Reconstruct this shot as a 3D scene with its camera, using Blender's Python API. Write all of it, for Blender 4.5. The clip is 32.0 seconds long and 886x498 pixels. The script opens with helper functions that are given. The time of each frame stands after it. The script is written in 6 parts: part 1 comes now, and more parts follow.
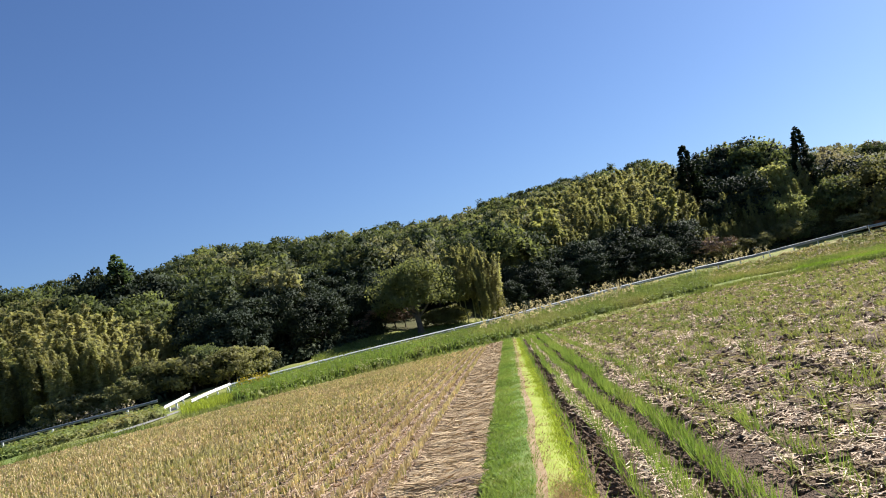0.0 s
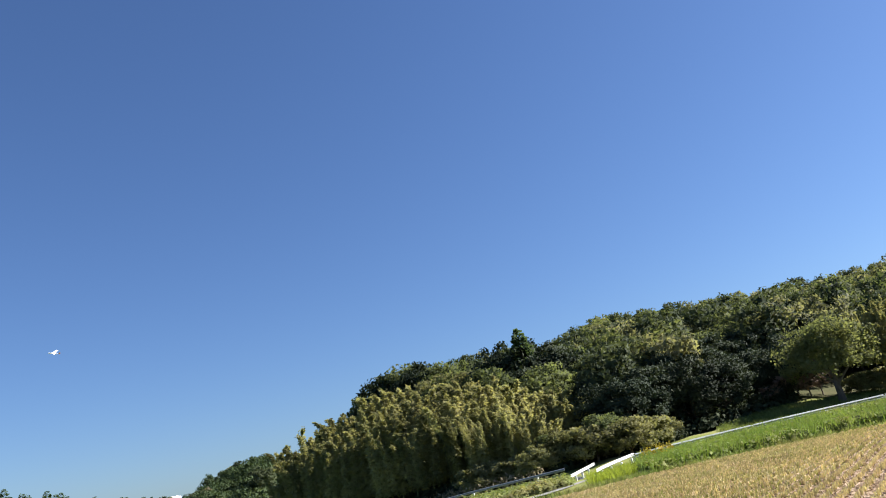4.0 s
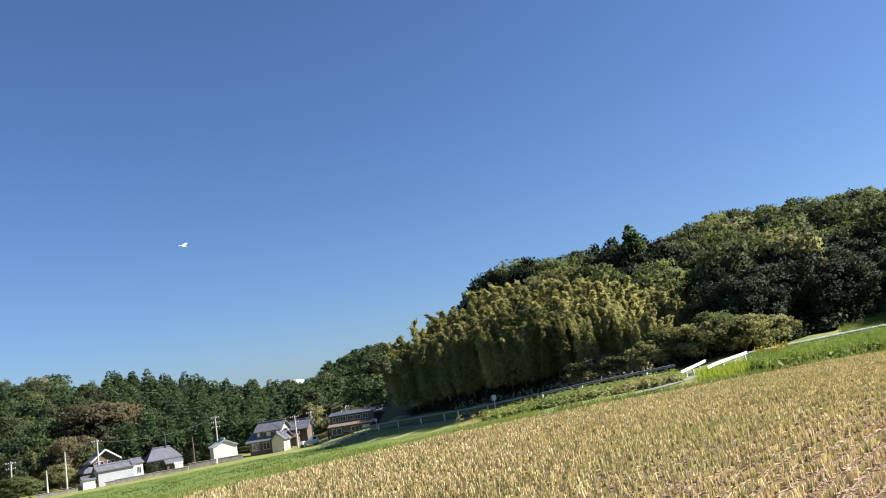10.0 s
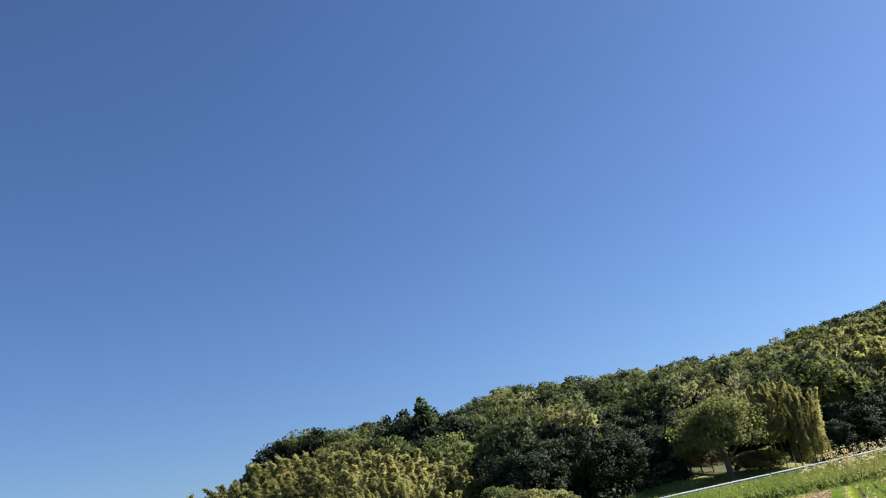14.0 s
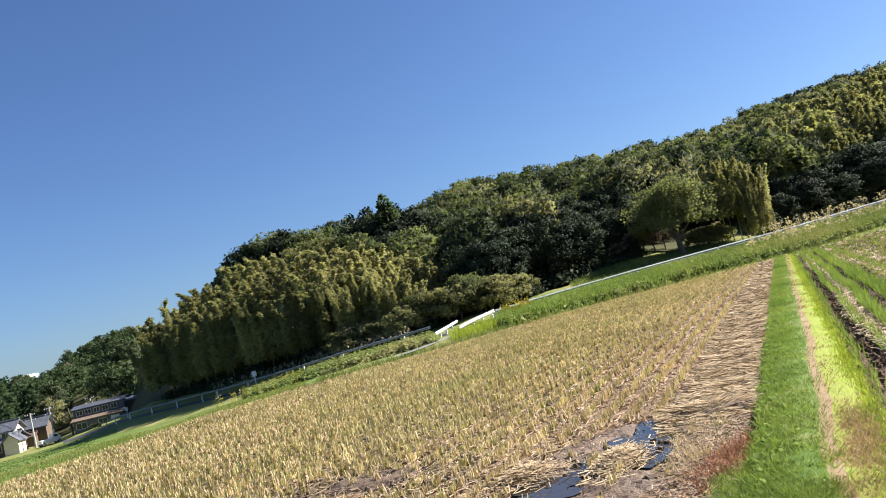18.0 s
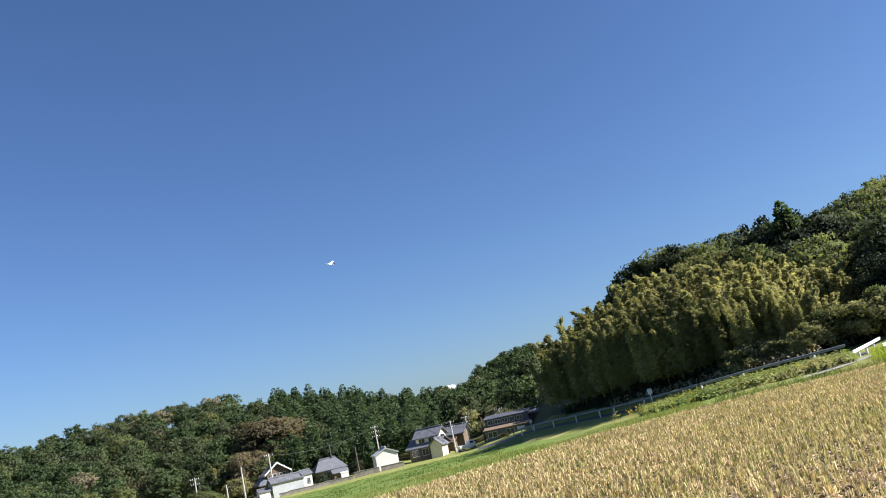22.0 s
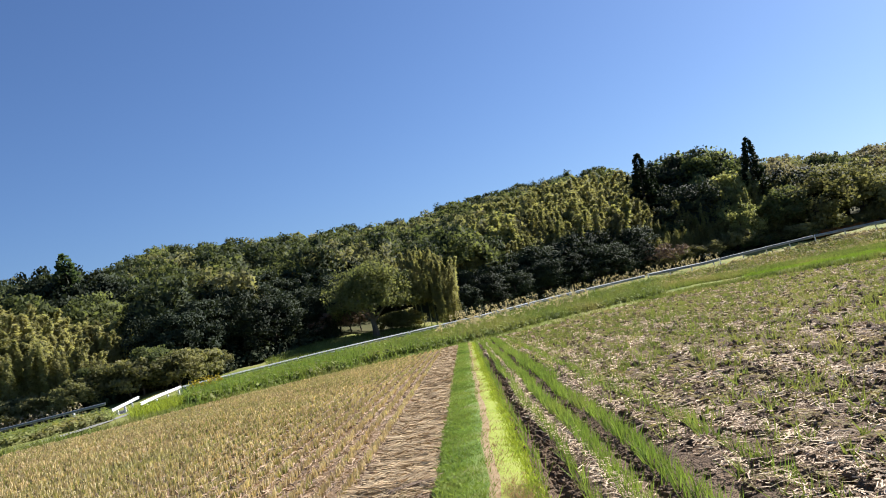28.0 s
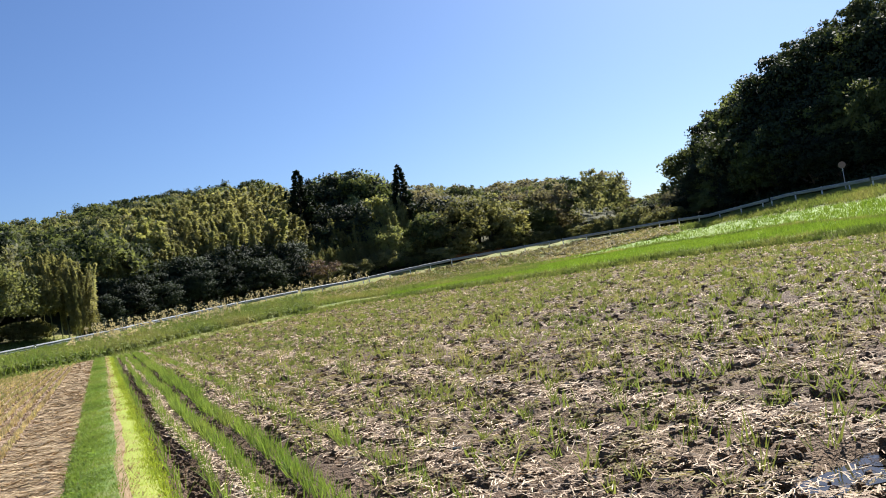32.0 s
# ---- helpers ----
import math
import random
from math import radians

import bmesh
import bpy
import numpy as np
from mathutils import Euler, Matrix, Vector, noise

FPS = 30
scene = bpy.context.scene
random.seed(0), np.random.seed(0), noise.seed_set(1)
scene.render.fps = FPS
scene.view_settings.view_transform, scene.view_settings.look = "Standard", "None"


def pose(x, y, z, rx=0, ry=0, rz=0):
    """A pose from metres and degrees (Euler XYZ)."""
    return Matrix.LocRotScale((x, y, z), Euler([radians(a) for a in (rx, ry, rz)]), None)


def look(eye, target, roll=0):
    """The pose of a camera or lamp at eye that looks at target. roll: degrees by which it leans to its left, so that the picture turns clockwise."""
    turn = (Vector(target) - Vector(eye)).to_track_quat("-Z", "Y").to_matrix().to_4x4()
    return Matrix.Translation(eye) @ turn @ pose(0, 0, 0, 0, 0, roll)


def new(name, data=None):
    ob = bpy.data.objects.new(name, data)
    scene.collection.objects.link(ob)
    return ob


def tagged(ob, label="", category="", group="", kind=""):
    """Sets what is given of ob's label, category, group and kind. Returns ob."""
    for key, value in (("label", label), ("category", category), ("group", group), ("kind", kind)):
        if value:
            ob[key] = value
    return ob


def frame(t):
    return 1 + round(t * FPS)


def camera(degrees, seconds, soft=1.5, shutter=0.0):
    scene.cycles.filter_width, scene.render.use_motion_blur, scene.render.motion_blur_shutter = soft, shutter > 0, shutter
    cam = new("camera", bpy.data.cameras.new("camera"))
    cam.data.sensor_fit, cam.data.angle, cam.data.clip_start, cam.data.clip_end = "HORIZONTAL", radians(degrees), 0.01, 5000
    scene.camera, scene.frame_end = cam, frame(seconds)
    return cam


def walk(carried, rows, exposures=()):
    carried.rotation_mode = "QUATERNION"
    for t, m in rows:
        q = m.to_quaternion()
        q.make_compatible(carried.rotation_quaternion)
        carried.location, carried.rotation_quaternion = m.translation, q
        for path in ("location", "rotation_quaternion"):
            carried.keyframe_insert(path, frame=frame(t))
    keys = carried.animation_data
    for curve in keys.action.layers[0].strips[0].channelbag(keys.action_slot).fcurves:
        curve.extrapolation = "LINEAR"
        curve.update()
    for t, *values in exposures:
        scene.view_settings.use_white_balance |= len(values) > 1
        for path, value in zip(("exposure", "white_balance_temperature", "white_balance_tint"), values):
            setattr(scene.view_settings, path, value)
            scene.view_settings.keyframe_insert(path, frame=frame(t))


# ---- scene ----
cam = camera(57.9, 32.0, soft=1.0)
EYE = 1.55
# seconds, then the camera's turn in degrees: it stands on the grass strip and only turns
ROWS = [
    (0, 95.534, 11.227, 4.692), (0.5, 96.334, 11.155, 7.965), (1, 96.802, 11.388, 11.759), (1.5, 97.230, 11.686, 15.787),
    (2, 97.945, 12.204, 19.832), (2.5, 99.082, 12.193, 23.807), (3, 100.789, 11.728, 27.470), (3.5, 103.082, 11.112, 30.593),
    (4, 105.789, 10.545, 32.877), (4.5, 109.275, 10.323, 34.819), (5, 112.413, 10.614, 36.242), (5.5, 114.495, 11.492, 37.027),
    (6, 114.980, 12.301, 37.776), (6.5, 113.328, 12.383, 39.089), (7, 110.427, 11.883, 40.884), (7.5, 106.594, 11.467, 43.528),
    (8, 102.736, 10.292, 46.526), (8.5, 100.450, 9.345, 48.180), (9, 99.511, 8.977, 47.451), (9.5, 99.381, 8.782, 44.485),
    (10, 99.636, 8.847, 40.598), (10.5, 100.350, 9.124, 36.544), (11, 101.738, 9.528, 33.098), (11.5, 103.937, 9.693, 30.662),
    (12, 106.472, 9.455, 29.375), (12.5, 109.080, 9.094, 29.005), (13, 110.799, 8.828, 28.962), (13.5, 111.057, 9.121, 28.270),
    (14, 109.244, 9.693, 25.693), (14.5, 105.649, 10.637, 21.186), (15, 100.812, 11.638, 15.115), (15.5, 95.988, 11.991, 9.410),
    (16, 92.630, 12.216, 7.388), (16.5, 91.621, 12.303, 10.645), (17, 92.086, 12.423, 16.051), (17.5, 93.149, 12.750, 20.475),
    (18, 94.219, 13.239, 23.365), (18.5, 94.921, 13.411, 24.756), (19, 95.129, 13.491, 25.397), (19.5, 95.368, 13.541, 26.668),
    (20, 95.972, 13.599, 29.730), (20.5, 97.189, 13.511, 34.909), (21, 98.830, 13.206, 41.337), (21.5, 100.521, 12.681, 47.372),
    (22, 101.728, 12.146, 51.481), (22.5, 101.966, 11.745, 52.903), (23, 101.037, 11.610, 51.716), (23.5, 99.396, 11.375, 48.770),
    (24, 97.910, 10.819, 45.019), (24.5, 97.305, 10.073, 41.157), (25, 97.331, 9.061, 37.341), (25.5, 98.095, 7.918, 33.266),
    (26, 98.812, 7.244, 28.407), (26.5, 98.698, 7.639, 22.238), (27, 97.906, 8.768, 15.074), (27.5, 96.617, 9.898, 7.808),
    (28, 95.179, 10.769, 1.475), (28.5, 93.932, 11.241, -3.668), (29, 93.047, 11.335, -7.639), (29.5, 92.649, 11.233, -10.908),
    (30, 92.552, 10.998, -13.702), (30.5, 92.573, 10.806, -16.105), (31, 92.539, 10.497, -18.391), (31.5, 92.246, 9.940, -20.810),
    (32, 91.817, 9.298, -23.327),
]
walk(cam, [(t, pose(0, 0, EYE, rx, ry, rz)) for t, rx, ry, rz in ROWS], [(0.0, 1.25), (4.0, 1.4), (8.0, 1.4), (9.0, 1.32), (10.0, 1.38), (13.0, 1.3), (16.0, 1.35), (19.0, 1.4), (24.0, 1.3), (28.0, 1.2), (32.0, 1.22)])

# ---- sky and sun ----
SUN_AZ, SUN_EL = 50.0, 38.0     # degrees from the strip's direction towards the right, and up
world = bpy.data.worlds.new("world")
scene.world = world
world.use_nodes = True
wt = world.node_tree
sky = wt.nodes.new("ShaderNodeTexSky")
sky.sky_type = "NISHITA"
sky.sun_disc = False
sky.sun_elevation, sky.sun_rotation = radians(SUN_EL), radians(SUN_AZ)
sky.altitude, sky.air_density, sky.dust_density, sky.ozone_density = 60, 1.0, 0.7, 3.0
tint = wt.nodes.new("ShaderNodeMix")
tint.data_type, tint.blend_type = "RGBA", "MULTIPLY"
tint.inputs[0].default_value, tint.inputs[7].default_value = 1.0, (0.63, 0.78, 1.04, 1)
wt.links.new(sky.outputs[0], tint.inputs[6])
wt.links.new(tint.outputs[2], wt.nodes["Background"].inputs[0])
wt.nodes["Background"].inputs[1].default_value = 0.05
sun = new("sun", bpy.data.lights.new("sun", "SUN"))
sun.data.energy, sun.data.angle, sun.data.color = 5.0, radians(0.5), (1.0, 0.96, 0.93)
SUN_DIR = Vector((math.sin(radians(SUN_AZ)) * math.cos(radians(SUN_EL)), math.cos(radians(SUN_AZ)) * math.cos(radians(SUN_EL)), math.sin(radians(SUN_EL))))
sun.matrix_world = look(SUN_DIR * 100, (0, 0, 0))

rng = np.random.default_rng(7)


# ---- materials ----
def noise_node(nt, scale, detail=4.0, rough=0.6, coords=None):
    n = nt.nodes.new("ShaderNodeTexNoise")
    n.inputs["Scale"].default_value = scale
    n.inputs["Detail"].default_value = detail
    n.inputs["Roughness"].default_value = rough
    if coords is not None:
        nt.links.new(coords, n.inputs["Vector"])
    return n


def ramp_node(nt, fac, stops):
    r = nt.nodes.new("ShaderNodeValToRGB")
    while len(r.color_ramp.elements) < len(stops):
        r.color_ramp.elements.new(0.5)
    for e, (p, c) in zip(r.color_ramp.elements, stops):
        e.position, e.color = p, (*c, 1)
    nt.links.new(fac, r.inputs[0])
    return r


def mixed(nt, fac, a, b, mode="MIX"):
    m = nt.nodes.new("ShaderNodeMix")
    m.data_type, m.blend_type = "RGBA", mode
    if isinstance(fac, (int, float)):
        m.inputs[0].default_value = fac
    else:
        nt.links.new(fac, m.inputs[0])
    for sock, v in ((m.inputs[6], a), (m.inputs[7], b)):
        if isinstance(v, tuple):
            sock.default_value = (*v, 1)
        else:
            nt.links.new(v, sock)
    return m.outputs[2]


def surface(name, colors, scale=2.0, fine=30.0, rough=0.8, bump=0.3, metal=0.0, fine_mix=0.35, random_by="", spread=0.25, bump_dist=0.02, object_space=False):
    """A surface with broad and fine variation of its colours, a little relief, and a change from piece to piece."""
    m = bpy.data.materials.new(name)
    m.use_nodes = True
    nt = m.node_tree
    b = nt.nodes["Principled BSDF"]
    tc = nt.nodes.new("ShaderNodeTexCoord")
    geo = nt.nodes.new("ShaderNodeNewGeometry")
    co = tc.outputs["Object"] if object_space else geo.outputs["Position"]
    big = noise_node(nt, scale, 5, 0.6, co)
    n = len(colors)
    base = ramp_node(nt, big.outputs[0], [(0.3 + 0.4 * i / max(1, n - 1), c) for i, c in enumerate(colors)])
    small = noise_node(nt, fine, 3, 0.7, co)
    shade = ramp_node(nt, small.outputs[0], [(0.3, (0.45, 0.45, 0.45)), (0.7, (1.35, 1.35, 1.35))])
    col = mixed(nt, fine_mix, base.outputs[0], mixed(nt, 1.0, base.outputs[0], shade.outputs[0], "MULTIPLY"))
    if random_by:
        if random_by == "object":
            info = nt.nodes.new("ShaderNodeObjectInfo")
            out = info.outputs["Random"]
        else:
            out = geo.outputs["Random Per Island"]
        hsv = nt.nodes.new("ShaderNodeHueSaturation")
        mp = nt.nodes.new("ShaderNodeMapRange")
        nt.links.new(out, mp.inputs[0])
        mp.inputs[3].default_value, mp.inputs[4].default_value = 1 - spread, 1 + spread
        nt.links.new(mp.outputs[0], hsv.inputs["Value"])
        mh = nt.nodes.new("ShaderNodeMapRange")
        nt.links.new(small.outputs[0], mh.inputs[0])
        mh.inputs[3].default_value, mh.inputs[4].default_value = 0.48, 0.52
        nt.links.new(mh.outputs[0], hsv.inputs["Hue"])
        nt.links.new(col, hsv.inputs["Color"])
        col = hsv.outputs[0]
    nt.links.new(col, b.inputs["Base Color"])
    b.inputs["Roughness"].default_value, b.inputs["Metallic"].default_value = rough, metal
    if bump:
        bp = nt.nodes.new("ShaderNodeBump")
        bp.inputs["Strength"].default_value, bp.inputs["Distance"].default_value = bump, bump_dist
        nt.links.new(small.outputs[0], bp.inputs["Height"])
        nt.links.new(bp.outputs[0], b.inputs["Normal"])
    return m


def foliage(name, colors, through_light=0.35, rough=0.75, spread=0.3, scale=0.25, by="object"):
    """Leaves: colour drifts over the crown and from tree to tree, and some light passes through."""
    m = surface(name, colors, scale, 3.0, rough, 0, 0, 0.5, by, spread)
    nt = m.node_tree
    b = nt.nodes["Principled BSDF"]
    b.inputs["Specular IOR Level"].default_value = 0.12
    tr = nt.nodes.new("ShaderNodeBsdfTranslucent")
    src = b.inputs["Base Color"].links[0].from_socket
    nt.links.new(mixed(nt, 1.0, src, (1.12, 1.12, 0.68), "MULTIPLY"), tr.inputs[0])
    mx = nt.nodes.new("ShaderNodeMixShader")
    mx.inputs[0].default_value = through_light
    nt.links.new(b.outputs[0], mx.inputs[1])
    nt.links.new(tr.outputs[0], mx.inputs[2])
    nt.links.new(mx.outputs[0], nt.nodes["Material Output"].inputs[0])
    return m


M = dict(
    ground=surface("ground_grass", [(0.13, 0.17, 0.04), (0.20, 0.22, 0.06), (0.30, 0.25, 0.11)], 0.35, 14, 0.9, 0.6, bump_dist=0.05),
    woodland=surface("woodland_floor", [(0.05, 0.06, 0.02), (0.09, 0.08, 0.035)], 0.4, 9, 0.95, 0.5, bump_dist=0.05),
    stubble=surface("stubble_soil", [(0.07, 0.05, 0.027), (0.12, 0.09, 0.046), (0.11, 0.11, 0.042)], 0.45, 26, 0.9, 0.6, bump_dist=0.03),
    track_soil=surface("brown_track_soil", [(0.12, 0.074, 0.04), (0.20, 0.13, 0.07), (0.26, 0.185, 0.105)], 0.9, 22, 0.9, 0.7, bump_dist=0.03),
    clods=surface("tilled_soil", [(0.085, 0.056, 0.035), (0.165, 0.11, 0.068), (0.20, 0.14, 0.08)], 0.9, 15, 0.85, 1.0, bump_dist=0.16),
    mud=surface("wet_mud", [(0.07, 0.042, 0.024), (0.17, 0.108, 0.06)], 2.5, 24, 0.72, 0.9, bump_dist=0.03),
    turf=surface("mown_turf", [(0.09, 0.15, 0.03), (0.15, 0.22, 0.05), (0.24, 0.22, 0.09)], 1.6, 60, 0.85, 0.5, bump_dist=0.02),
    yellow_turf=surface("pale_turf", [(0.20, 0.25, 0.04), (0.27, 0.32, 0.055), (0.28, 0.27, 0.08)], 2.2, 60, 0.85, 0.5, bump_dist=0.02),
    path_soil=surface("trodden_soil", [(0.27, 0.19, 0.10), (0.34, 0.25, 0.15)], 3.0, 45, 0.9, 0.5),
    green_crop=surface("green_crop", [(0.18, 0.28, 0.045), (0.25, 0.34, 0.065)], 0.4, 18, 0.8, 0.5, bump_dist=0.05),
    second_crop=surface("second_crop", [(0.10, 0.155, 0.03), (0.145, 0.195, 0.045), (0.21, 0.195, 0.075)], 0.12, 12, 0.85, 0.5, bump_dist=0.05),
    far_crop=surface("far_green_crop", [(0.085, 0.145, 0.028), (0.12, 0.17, 0.035), (0.165, 0.175, 0.055)], 0.15, 12, 0.85, 0.5, bump_dist=0.05),
    asphalt=surface("asphalt", [(0.07, 0.07, 0.07), (0.11, 0.11, 0.108)], 0.6, 50, 0.85, 0.2),
    concrete=surface("concrete", [(0.20, 0.195, 0.17), (0.29, 0.28, 0.25)], 0.8, 25, 0.85, 0.25),
    mat=surface("trodden_straw", [(0.24, 0.16, 0.095), (0.42, 0.30, 0.19)], 0.8, 20, 0.85, 0, random_by="island", spread=0.4),
    straw=surface("straw", [(0.40, 0.29, 0.165), (0.56, 0.43, 0.26)], 1.5, 20, 0.75, 0, random_by="island", spread=0.35),
    litter=surface("chopped_straw", [(0.50, 0.37, 0.24), (0.70, 0.55, 0.38)], 0.8, 20, 0.8, 0, random_by="island", spread=0.4),
    rail=surface("galvanised_steel", [(0.19, 0.215, 0.23), (0.26, 0.285, 0.30)], 0.7, 12, 0.75, 0),
    pale_rail=surface("pale_galvanised_steel", [(0.26, 0.28, 0.29), (0.34, 0.36, 0.37)], 0.7, 12, 0.65, 0),
    white_rail=surface("white_painted_steel", [(0.72, 0.72, 0.69), (0.82, 0.82, 0.80)], 0.8, 15, 0.4, 0),
    bark=surface("bark", [(0.07, 0.05, 0.035), (0.14, 0.11, 0.08)], 3, 18, 0.95, 0.8, random_by="object"),
    culm=surface("bamboo_culm", [(0.16, 0.20, 0.06), (0.26, 0.26, 0.10)], 2, 12, 0.5, 0, random_by="object"),
)
LEAF = dict(
    # near-black: the shade beneath the canopy is put into this leaf colour
    dark=foliage("shaded_leaves", [(0.021, 0.032, 0.019), (0.046, 0.059, 0.031)], 0.18),
    mid=foliage("green_leaves", [(0.10, 0.125, 0.052), (0.16, 0.175, 0.075)], 0.5),
    olive=foliage("olive_leaves", [(0.18, 0.185, 0.08), (0.26, 0.24, 0.115)], 0.45),
    brown=foliage("turning_leaves", [(0.115, 0.10, 0.06), (0.17, 0.14, 0.085)], 0.45),
    bamboo=foliage("bamboo_leaves", [(0.24, 0.245, 0.105), (0.37, 0.34, 0.16)], 0.5),
    # brighter leaf colour stands in for sunlight on the trees before the cedars
    lit_tree=foliage("sun_brightened_leaves", [(0.25, 0.27, 0.11), (0.34, 0.33, 0.15)], 0.55),
    walnut=foliage("walnut_leaves", [(0.16, 0.185, 0.075), (0.235, 0.245, 0.11)], 0.5),
    cedar=foliage("cedar_needles", [(0.022, 0.038, 0.02), (0.038, 0.058, 0.026)], 0.15),
    pine=foliage("plantation_needles", [(0.06, 0.095, 0.045), (0.10, 0.14, 0.06)], 0.4),
    rust=foliage("rusty_leaves", [(0.34, 0.15, 0.06), (0.46, 0.24, 0.09)], 0.4),
    twig=foliage("bare_twigs", [(0.16, 0.11, 0.09), (0.22, 0.16, 0.12)], 0.2),
    weed=foliage("bank_weeds", [(0.11, 0.155, 0.045), (0.19, 0.23, 0.07), (0.30, 0.27, 0.12)], 0.4, by="island"),
    blade=foliage("grass_blades", [(0.12, 0.19, 0.04), (0.21, 0.29, 0.065), (0.27, 0.30, 0.09)], 0.4, by="island"),
    yellow_blade=foliage("pale_grass_blades", [(0.26, 0.32, 0.045), (0.37, 0.42, 0.07)], 0.4, by="island"),
    stalk=foliage("stubble_stalks", [(0.44, 0.34, 0.19), (0.62, 0.49, 0.29), (0.40, 0.38, 0.17)], 0.25, by="island"),
    tuft=foliage("rice_regrowth", [(0.17, 0.22, 0.05), (0.25, 0.28, 0.075), (0.33, 0.30, 0.13)], 0.4, by="island"),
    sprout=foliage("field_sprouts", [(0.14, 0.185, 0.05), (0.21, 0.245, 0.07), (0.30, 0.275, 0.12)], 0.45, by="island"),
    flat_leaf=foliage("trodden_leaves", [(0.26, 0.235, 0.10), (0.36, 0.30, 0.15), (0.46, 0.36, 0.22)], 0.4, by="island"),
    plume=foliage("dry_plumes", [(0.42, 0.35, 0.24), (0.55, 0.47, 0.34)], 0.4, by="island"),
    bloom=foliage("goldenrod_bloom", [(0.36, 0.28, 0.04), (0.46, 0.36, 0.06)], 0.3, by="island"),
)
for k in ("turf", "yellow_turf", "path_soil", "concrete", "asphalt", "ground", "clods", "stubble", "track_soil", "straw", "litter", "woodland", "green_crop", "far_crop", "second_crop"):
    M[k].node_tree.nodes["Principled BSDF"].inputs["Specular IOR Level"].default_value = 0.12


# ---- building helpers ----
def mesh_of(name, verts, faces, mat=None, smooth=False):
    me = bpy.data.meshes.new(name)
    me.from_pydata([tuple(map(float, v)) for v in verts] if not isinstance(verts, np.ndarray) else verts.tolist(), [], faces if isinstance(faces, list) else faces.tolist())
    if mat is not None:
        me.materials.append(mat)
    if smooth:
        me.polygons.foreach_set("use_smooth", [True] * len(me.polygons))
    me.update()
    return me


def quads(centers, u, v):
    """Vertices and faces of one four-cornered piece at each centre, spanned by the half sides u and v."""
    vs = np.stack([centers - u - v, centers + u - v, centers + u + v, centers - u + v], 1).reshape(-1, 3)
    fs = np.arange(len(vs)).reshape(-1, 4)
    return vs, fs


def blades(base, height, lean, width):
    """One tapering three-cornered blade at each base point."""
    n = len(base)
    a = rng.uniform(0, 2 * np.pi, n)
    side = np.stack([np.cos(a), np.sin(a), np.zeros(n)], 1) * (width / 2)[:, None]
    tip = base + np.stack([lean[:, 0], lean[:, 1], height], 1)
    vs = np.stack([base - side, base + side, tip], 1).reshape(-1, 3)
    return vs, np.arange(len(vs)).reshape(-1, 3)


def unit(n):
    v = rng.normal(size=(n, 3))
    return v / np.linalg.norm(v, axis=1)[:, None]


def across(nrm):
    """Two unit vectors square to each of the given normals."""
    h = unit(len(nrm))
    u = np.cross(nrm, h)
    u /= np.linalg.norm(u, axis=1)[:, None] + 1e-9
    return u, np.cross(nrm, u)


def leafy(name, v, mat, center, soft=0.6):
    """A mesh of four-cornered leaves whose shading follows the round of the crown about its centre."""
    q = v.reshape(-1, 4, 3).copy()
    mid = q.mean(1)
    out = (mid - np.asarray(center)) * np.array([1, 1, 0.85])
    out /= np.linalg.norm(out, axis=1)[:, None] + 1e-6
    face = np.cross(q[:, 1] - q[:, 0], q[:, 3] - q[:, 0])
    face /= np.linalg.norm(face, axis=1)[:, None] + 1e-9
    back = (face * out).sum(1) < 0
    q[back] = q[back][:, ::-1]
    face[back] *= -1
    nrm = out * soft + face * (1 - soft)
    nrm /= np.linalg.norm(nrm, axis=1)[:, None] + 1e-9
    return q.reshape(-1, 3), np.repeat(nrm, 4, 0)


def leaf_mesh(name, parts_, mats, q=4):
    """One mesh from [(vertices, normals, material index)] of leaves with q corners each."""
    v = np.concatenate([a for a, _, _ in parts_])
    nr = np.concatenate([b for _, b, _ in parts_])
    idx = np.concatenate([np.full(len(a) // q, k) for a, _, k in parts_])
    n = len(v)
    me = bpy.data.meshes.new(name)
    me.vertices.add(n)
    me.vertices.foreach_set("co", v.astype(np.float32).ravel())
    me.loops.add(n)
    me.loops.foreach_set("vertex_index", np.arange(n, dtype=np.int32))
    me.polygons.add(n // q)
    me.polygons.foreach_set("loop_start", np.arange(0, n, q, dtype=np.int32))
    for m in mats:
        me.materials.append(m)
    me.polygons.foreach_set("material_index", idx.astype(np.int32))
    me.polygons.foreach_set("use_smooth", np.ones(n // q, bool))
    me.update()
    me.normals_split_custom_set_from_vertices(nr.tolist())
    return me


def joined(pieces):
    vs, fs, k = [], [], 0
    for v, f in pieces:
        vs.append(v)
        fs += (np.asarray(f) + k).tolist() if not isinstance(f, list) else [[i + k for i in q] for q in f]
        k += len(v)
    return np.concatenate(vs), fs


def tube(points, radii, sides=6):
    """A tapering round limb through the points."""
    pts = [Vector(p) for p in points]
    vs, fs = [], []
    for i, p in enumerate(pts):
        d = (pts[min(i + 1, len(pts) - 1)] - pts[max(i - 1, 0)]).normalized()
        x = d.orthogonal().normalized()
        y = d.cross(x)
        for k in range(sides):
            a = 2 * math.pi * k / sides
            vs.append(p + (x * math.cos(a) + y * math.sin(a)) * radii[i])
    for i in range(len(pts) - 1):
        for k in range(sides):
            fs.append([i * sides + k, i * sides + (k + 1) % sides, (i + 1) * sides + (k + 1) % sides, (i + 1) * sides + k])
    fs.append(list(range(sides))[::-1])
    fs.append([(len(pts) - 1) * sides + k for k in range(sides)])
    return np.array([tuple(v) for v in vs]), fs


